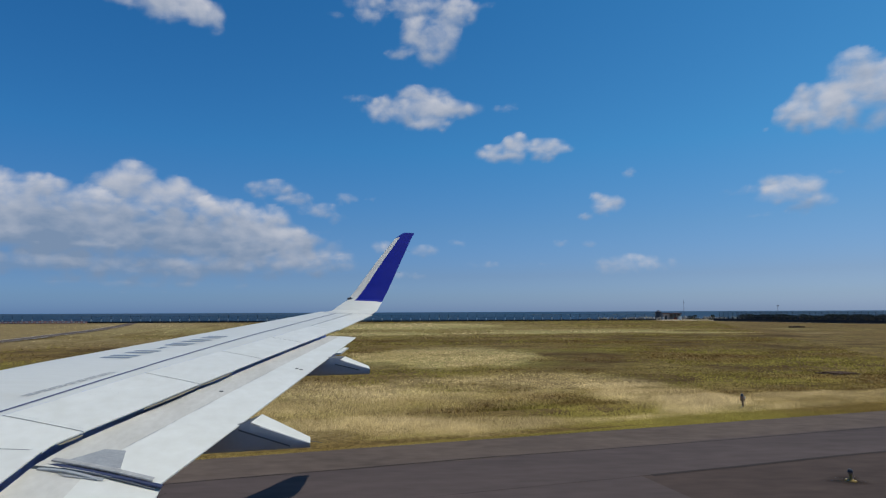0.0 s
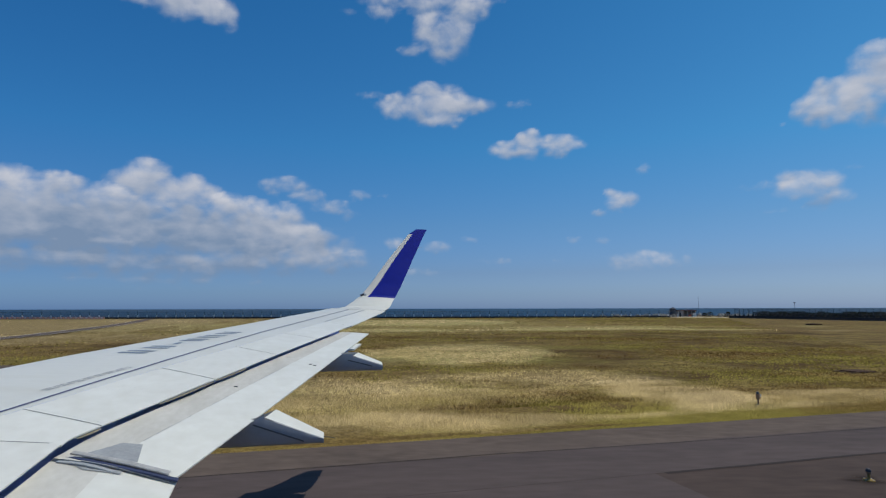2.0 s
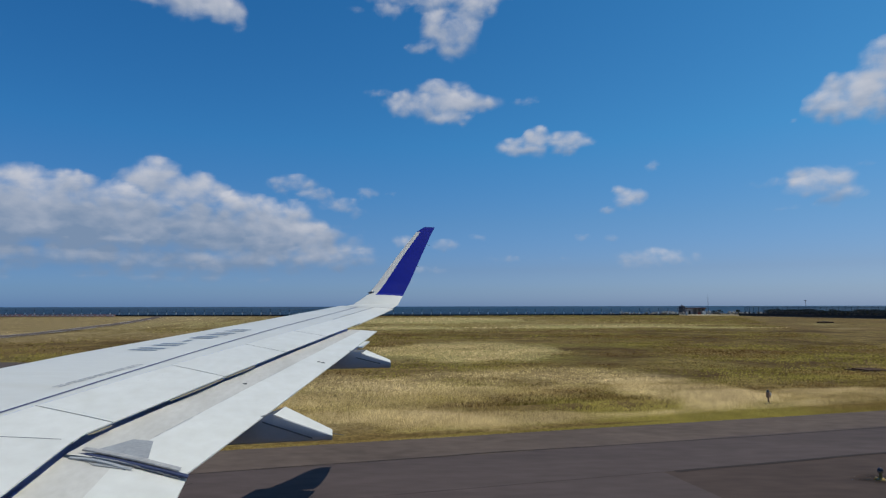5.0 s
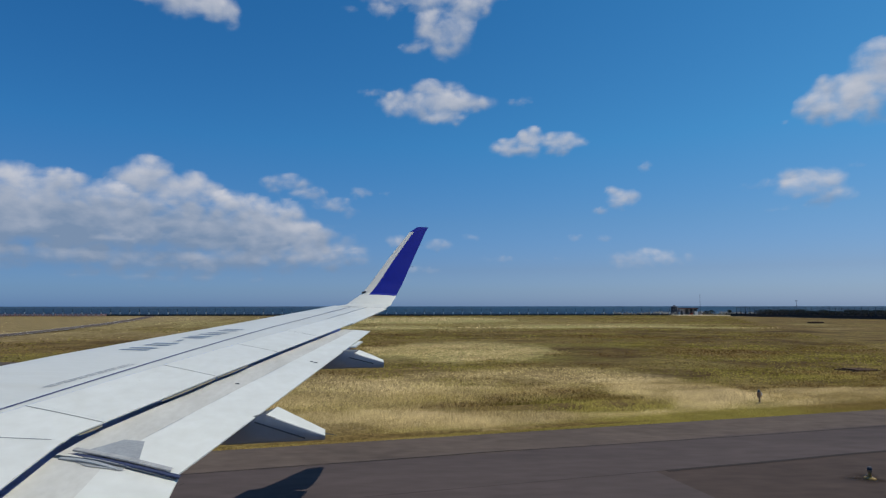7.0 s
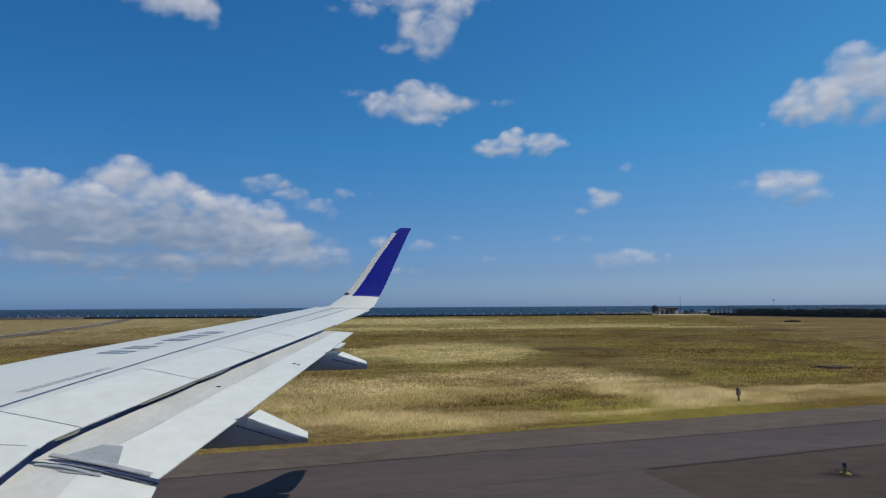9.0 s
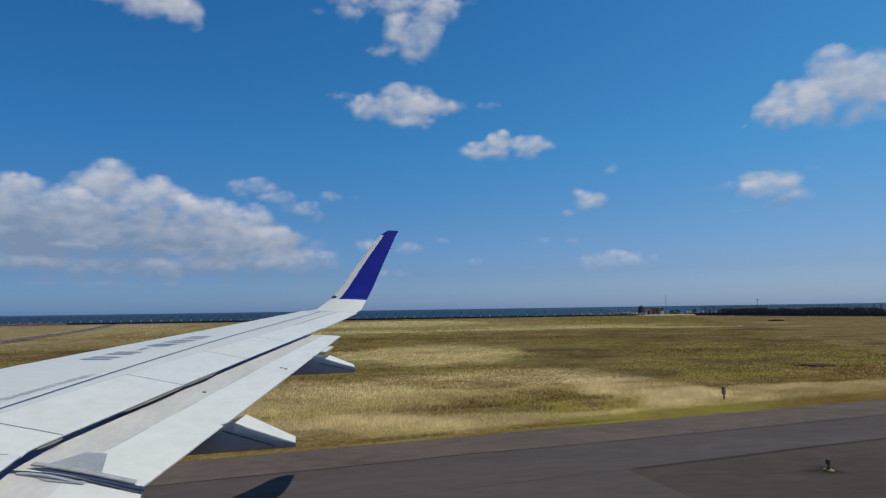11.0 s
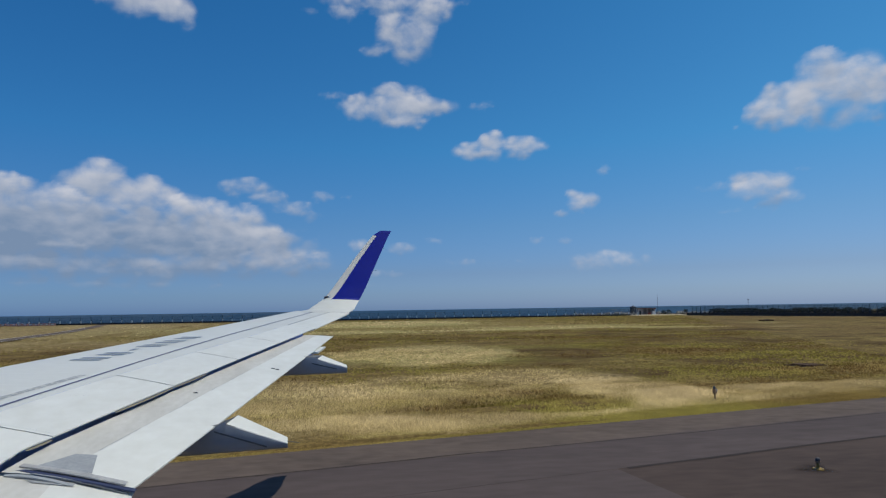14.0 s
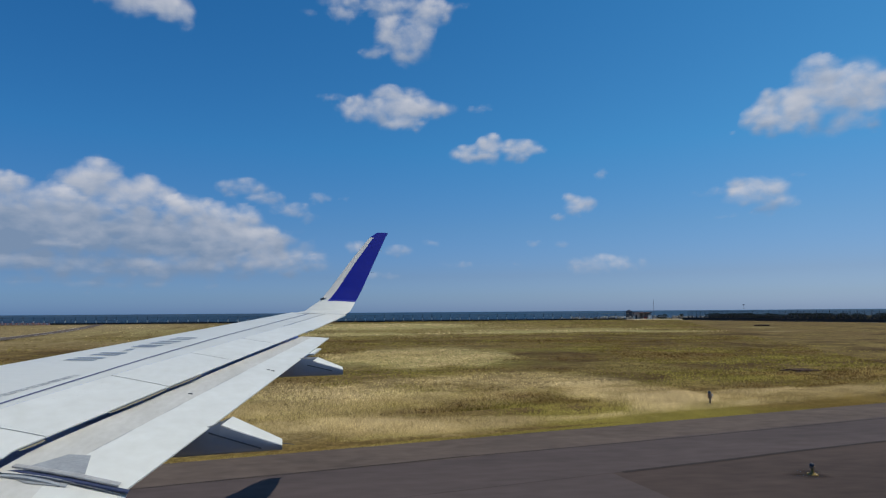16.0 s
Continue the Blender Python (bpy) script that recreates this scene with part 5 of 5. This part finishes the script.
for z in (0.8, 1.6, 2.4, 3.2):
    tube(bm, (0, 0, z), (0, 0, z + 0.12), 1.65, seg=24)
smooth(part("barrel", bm, TANK, tank))
part("lid", tube(bmesh.new(), (0, 0, 4.7), (0, 0, 4.85), 0.5, seg=16), TANK, tank)

mast = thing("antenna_mast", pose(121.1, 266, 0.03) @ Matrix.Scale(0.9, 4))
tagged(mast, "thin grey antenna mast by the hut", "mast")
part("pole", tube(bmesh.new(), (0, 0, 0), (0, 0, 10.4), 0.11, 0.05, 8), FENCE, mast)
part("base", box(bmesh.new(), -0.5, 0.5, -0.5, 0.5, 0, 1.0, 0.05), HUT_WALL, mast)
part("crossarm", tube(bmesh.new(), (-0.5, 0, 8.9), (0.5, 0, 8.9), 0.03, seg=6), FENCE, mast)

light = thing("lamp_post", pose(137.7, 221, 0.0) @ Matrix.Scale(0.9, 4))
tagged(light, "grey lamp post behind the fence", "lamp post")
part("pole", tube(bmesh.new(), (0, 0, 0), (0, 0, 6.9), 0.08, 0.06, 8), FENCE, light)
part("arm", tube(bmesh.new(), (-0.4, 0, 6.6), (0.4, 0, 6.6), 0.05, seg=6), FENCE, light)
part("lamp_head", box(bmesh.new(), -0.35, 0.35, -0.2, 0.2, 6.65, 6.9, 0.04), SEAL_AND_SHADE, light)


# ---- shrubs and rocks ----
def leaf_cloud(bm, rng, w, h, count, size):
    for _ in range(count):
        a, r = rng.uniform(0, math.tau), math.sqrt(rng.random())
        z = h * rng.random() ** 0.8
        k = w * r * (1 - 0.6 * (z / h) ** 2) * (0.75 + 0.4 * noise.noise((a * 2, z, 2)))
        p = Vector((k * math.cos(a), k * math.sin(a), z))
        q = Euler((rng.uniform(-1.2, 1.2), rng.uniform(-1.2, 1.2), rng.uniform(0, 6.28))).to_matrix()
        s = size * rng.uniform(0.6, 1.4)
        bm.faces.new([bm.verts.new(p + q @ Vector(c)) for c in ((-s, 0, 0), (0, -s * 0.5, 0), (s, 0, 0), (0, s * 0.5, 0))])


def shrub(w, h, seed):
    rng = random.Random(seed)
    root = thing("shrub")
    tagged(root, "dark green coastal shrub behind the fence", "shrub", "shrubs along the fence")
    bm = bmesh.new()
    for _ in range(5):
        tube(bm, (0, 0, 0), (rng.uniform(-1, 1) * w * 0.5, rng.uniform(-1, 1) * w * 0.5, h * rng.uniform(0.5, 0.8)), 0.06, 0.02, 5)
    part("stem", bm, LAMP_BODY, root, "brown woody stems")
    bm = bmesh.new()
    leaf_cloud(bm, rng, w, h, 420, 0.16)
    part("crown", bm, SHRUB, root)
    return root


kinds = [shrub(w, h, i) for i, (w, h) in enumerate(((2.4, 2.3), (2.9, 2.8), (2.0, 1.9), (3.2, 2.5)))]
rng = random.Random(5)
spots = []
for i in range(240):
    f = i / 239
    y = 226 - f * 124
    x = 121.0 + (231 - y) * 0.331 + rng.uniform(1.5, 6)
    if noise.noise((y * 0.09, 3.0, 1.0)) > -0.42 - 0.5 * f:
        spots.append((x, y + rng.uniform(-2, 2)))
spots += [(123.7, 266), (122.4, 258), (130.5, 258)]
for i, (x, y) in enumerate(spots):
    m = pose(x, y, 0.0, 0, 0, rng.uniform(0, 360))
    if i < 4:
        kinds[i].matrix_basis = m
    else:
        copy_thing(kinds[rng.randrange(4)], m)

bm = bmesh.new()
for _ in range(170):
    x, y = rng.choice(((rng.uniform(98, 108), rng.uniform(256, 266)), (rng.uniform(123, 148), rng.uniform(268, 281)), (rng.uniform(76, 108), rng.uniform(263, 270))))
    r = rng.uniform(0.4, 1.3)
    made = bmesh.ops.create_icosphere(bm, subdivisions=1, radius=r, matrix=pose(x, y, r * 0.4, rng.uniform(0, 90), rng.uniform(0, 90), rng.uniform(0, 360)) @ Matrix.Diagonal((1, 0.7, 0.6, 1)))
    for v in made["verts"]:
        v.co += Vector((rng.uniform(-0.2, 0.2), rng.uniform(-0.2, 0.2), rng.uniform(-0.2, 0.2))) * r
tagged(part("rocks", bm, ROCK), "pale grey breakwater rocks at the shore", "rocks", kind="stuff")

# red and white barriers by the shore fence
first = thing("road_barrier")
tagged(first, "red and white plastic barrier by the fence", "barrier", "barriers by the fence")
part("body", box(bmesh.new(), -0.95, 0.95, -0.25, 0.25, 0, 0.9, 0.06), FADED_RED, first)
part("band", box(bmesh.new(), -0.5, 0.5, -0.27, 0.27, 0.35, 0.7, 0.02), WHITE, first, "white band")
for i in range(32):
    m = pose(-206 + i * 2.12, 246, 0.02)
    if i == 0:
        first.matrix_basis = m
    else:
        copy_thing(first, m)


# ---- field equipment ----
def guard_light(m):
    root = thing("field_light", m)
    tagged(root, "small weathered field light on a thin stem in dry grass", "light")
    part("stem", tube(bmesh.new(), (0, 0, 0), (0, 0, 0.30), 0.03, 0.026, 10), RUST, root)
    part("base", tube(bmesh.new(), (0, 0, 0), (0, 0, 0.05), 0.16, 0.12, 14), DARK_CONC, root)
    bm = bmesh.new()
    box(bm, -0.075, 0.075, -0.05, 0.05, 0.29, 0.50, 0.015)
    part("housing", bm, RUST, root)
    part("plate", box(bmesh.new(), 0.03, 0.085, -0.058, -0.048, 0.38, 0.49, 0.004), WHITE, root, "white plate")
    part("cap", tube(bmesh.new(), (-0.02, 0, 0.50), (-0.02, 0, 0.60), 0.045, 0.035, 12), SEAL_AND_SHADE, root, "black cap")
    part("cable", tube(bmesh.new(), (-0.22, -0.02, 0.03), (-0.02, 0, 0.10), 0.015, seg=6), SEAL_AND_SHADE, root, "black cable")
    return root


guard_light(pose(14.0, 25.45, 0.03, 0, 0, 38) @ Matrix.Diagonal((1.35, 1.35, 1.05, 1)))

pit = thing("drain_pit", pose(27.9, 38.7, -0.02, 0, 0, 14))
tagged(pit, "dark weathered concrete drain pit with grates in grass", "drain")
bm = bmesh.new()
for x0, x1, y0, y1 in ((-1.1, 1.1, -0.75, -0.6), (-1.1, 1.1, 0.6, 0.75), (-1.1, -0.95, -0.6, 0.6), (0.95, 1.1, -0.6, 0.6), (-0.05, 0.05, -0.6, 0.6)):
    box(bm, x0, x1, y0, y1, -0.3, 0.09, 0.01)
part("rim", bm, DARK_CONC, pit)
part("lid", box(bmesh.new(), -0.55, 1.02, -0.66, 0.66, 0.05, 0.13, 0.015), DARK_CONC, pit, "brown stained concrete lid")
part("lid", box(bmesh.new(), 0.2, 0.62, -0.3, 0.3, 0.13, 0.15, 0.005), DARK_CONC, pit, "raised stained plate")
part("floor", box(bmesh.new(), -0.95, 0.95, -0.6, 0.6, -0.3, -0.02), BITUMEN, pit)

cover = thing("concrete_cover", pose(91.0, 139.0, 0.02, 0, 0, 5))
tagged(cover, "dark concrete cover slab on a worn track", "drain cover")
part("slab", box(bmesh.new(), -1.5, 1.5, -0.9, 0.9, -0.1, 0.34, 0.03), DARK_CONC, cover)
part("lid", box(bmesh.new(), -0.6, 0.6, -0.5, 0.5, 0.34, 0.4, 0.01), BITUMEN, cover)

sensor = thing("marker_box", pose(-17.5, 28.3, 0.06, 0, 0, 15))
tagged(sensor, "grey equipment box with a lamp on a concrete pad", "equipment box")
part("pad", box(bmesh.new(), -0.5, 0.5, -0.4, 0.4, -0.1, 0.1, 0.02), CONCRETE, sensor)
part("cabinet", box(bmesh.new(), 0.0, 0.36, -0.15, 0.15, 0.3, 0.85, 0.02), BOX_GREY, sensor)
part("post", tube(bmesh.new(), (-0.1, 0, 0.1), (-0.1, 0, 1.0), 0.04), LAMP_BODY, sensor)
part("lamp", tube(bmesh.new(), (-0.1, 0, 1.0), (-0.1, 0, 1.22), 0.07, 0.1, 12), SEAL_AND_SHADE, sensor)
part("bracket", box(bmesh.new(), -0.12, 0.02, -0.04, 0.04, 0.4, 0.5), LAMP_BODY, sensor)


def edge_light(m):
    root = thing("taxiway_light", m)
    tagged(root, "small yellow and black taxiway edge light on asphalt", "light", "taxiway edge lights")
    bm = bmesh.new()
    tube(bm, (0, 0, 0), (0, 0, 0.025), 0.135, 0.125, 20)
    tube(bm, (0, 0, 0.025), (0, 0, 0.05), 0.085, 0.045, 16)
    smooth(part("flange", bm, DULL_YELLOW, root))
    for k in range(4):
        x, y = 0.11 * math.cos(k * math.pi / 2 + 0.4), 0.11 * math.sin(k * math.pi / 2 + 0.4)
        part("bolt", tube(bmesh.new(), (x, y, 0.024), (x, y, 0.038), 0.013, seg=6), METAL, root)
    part("stem", tube(bmesh.new(), (0, 0, 0.05), (0, 0, 0.17), 0.034, 0.032, 12), DULL_YELLOW, root)
    bm = bmesh.new()
    tube(bm, (0, 0, 0.17), (0, 0, 0.215), 0.062, 0.066, 16)
    smooth(part("body", bm, LAMP_BODY, root, "dark lamp collar"))
    bm = bmesh.new()
    bmesh.ops.create_uvsphere(bm, u_segments=16, v_segments=10, radius=0.058, matrix=pose(0, 0, 0.235) @ Matrix.Diagonal((1, 1, 1.15, 1)))
    smooth(part("lens", bm, TANK, root, "dark blue glass lens"))
    return root


def stain_material():
    """Oil soaked into asphalt, thinning out towards its rim."""
    m = material("oil_stain", (0.036, 0.029, 0.028), 0.8, vary=0.3, scale=4, fine=30, gloss=0.08)
    n, l = m.node_tree.nodes, m.node_tree.links
    thin, clear, mix, blot, mul = (n.new("ShaderNode" + k) for k in ("Attribute", "BsdfTransparent", "MixShader", "TexNoise", "Math"))
    thin.attribute_name, mul.operation, mul.use_clamp = "soaked", "MULTIPLY", True
    blot.inputs["Scale"].default_value, blot.inputs["Detail"].default_value = 3.0, 5
    l.new(thin.outputs["Fac"], mul.inputs[0])
    l.new(blot.outputs["Fac"], mul.inputs[1])
    l.new(mul.outputs[0], mix.inputs[0])
    l.new(clear.outputs[0], mix.inputs[1])
    l.new(n["Principled BSDF"].outputs[0], mix.inputs[2])
    l.new(mix.outputs[0], n["Material Output"].inputs["Surface"])
    return m


OIL = stain_material()


def stain(x, y, z, r, seed):
    """A dark oily stain on the asphalt round a light."""
    bm = bmesh.new()
    rows, soaked = [], []
    for k in range(28):
        a = math.tau * k / 28
        q = r * (0.8 + 0.7 * noise.noise((math.cos(a) * 1.3, math.sin(a) * 1.3, seed)))
        rows.append([(x + 1.25 * f * q * math.cos(a), y + 0.8 * f * q * math.sin(a), z) for f in (0.05, 0.4, 0.7, 1.0)])
        soaked += [1.6, 1.2, 0.5, 0.0]
    grid_faces(bm, rows + rows[:1])
    ob = part("stain", bm, OIL)
    ob.data.attributes.new("soaked", "FLOAT", "POINT").data.foreach_set("value", soaked + soaked[:4])
    return tagged(ob, "dark oily stain on the asphalt", "stain", kind="structure")


lamp = edge_light(pose(10.7, 14.65, 0.036))
for x, y in ((-3.9, 10.8), (-20.3, 4.75), (-22.7, 16.1), (-28.3, 43.6), (25.3, 18.5), (39.9, 22.4)):
    copy_thing(lamp, pose(x, y, 0.036 if x > -18 else 0.055))
for i, (x, y) in enumerate(((10.7, 14.65), (-3.9, 10.8), (-20.3, 4.75))):
    stain(x, y, 0.040, 0.6, i)


def flat_slab(m, w, d, mat, label):
    root = thing("concrete_slab", m)
    tagged(root, label, "slab", "slabs in the grass")
    part("slab", box(bmesh.new(), -w / 2, w / 2, -d / 2, d / 2, -0.1, 0.10, 0.012), mat, root)
    part("lid", box(bmesh.new(), -w * 0.3, w * 0.3, -d * 0.3, d * 0.3, 0.10, 0.115, 0.004), mat, root)
    return root


flat_slab(pose(-15.3, 18.4, 0.05, 0, 0, 8), 1.0, 0.7, CONCRETE, "pale concrete cover slab in short grass")
flat_slab(pose(-14.0, 20.1, 0.05, 0, 0, -12), 0.75, 0.5, CONCRETE, "small pale broken slab in short grass")
flat_slab(pose(7.5, 22.6, -0.03, 0, 0, 10), 0.55, 0.4, DARK_CONC, "dull stained slab sunk in the verge")

sign = thing("shore_sign", pose(-202, 254.5, 0.0))
tagged(sign, "dark plain board on two posts behind the fence", "sign")
part("board", box(bmesh.new(), -1.7, 1.7, -0.06, 0.06, 1.6, 3.4, 0.03), HUT_DARK, sign)
for x in (-1.2, 1.2):
    part("post", box(bmesh.new(), x - 0.08, x + 0.08, 0.06, 0.2, 0, 3.2), FENCE, sign)

dish = thing("ground_marker", pose(-47.5, -3.7, 0.055))
tagged(dish, "small round white marker disc on the apron", "marker")
part("disc", tube(bmesh.new(), (0, 0, 0), (0, 0, 0.05), 0.32, 0.26, 20), WHITE, dish)
part("dome", tube(bmesh.new(), (0, 0, 0.05), (0, 0, 0.09), 0.12, 0.07, 14), BOX_GREY, dish, "grey centre dome")
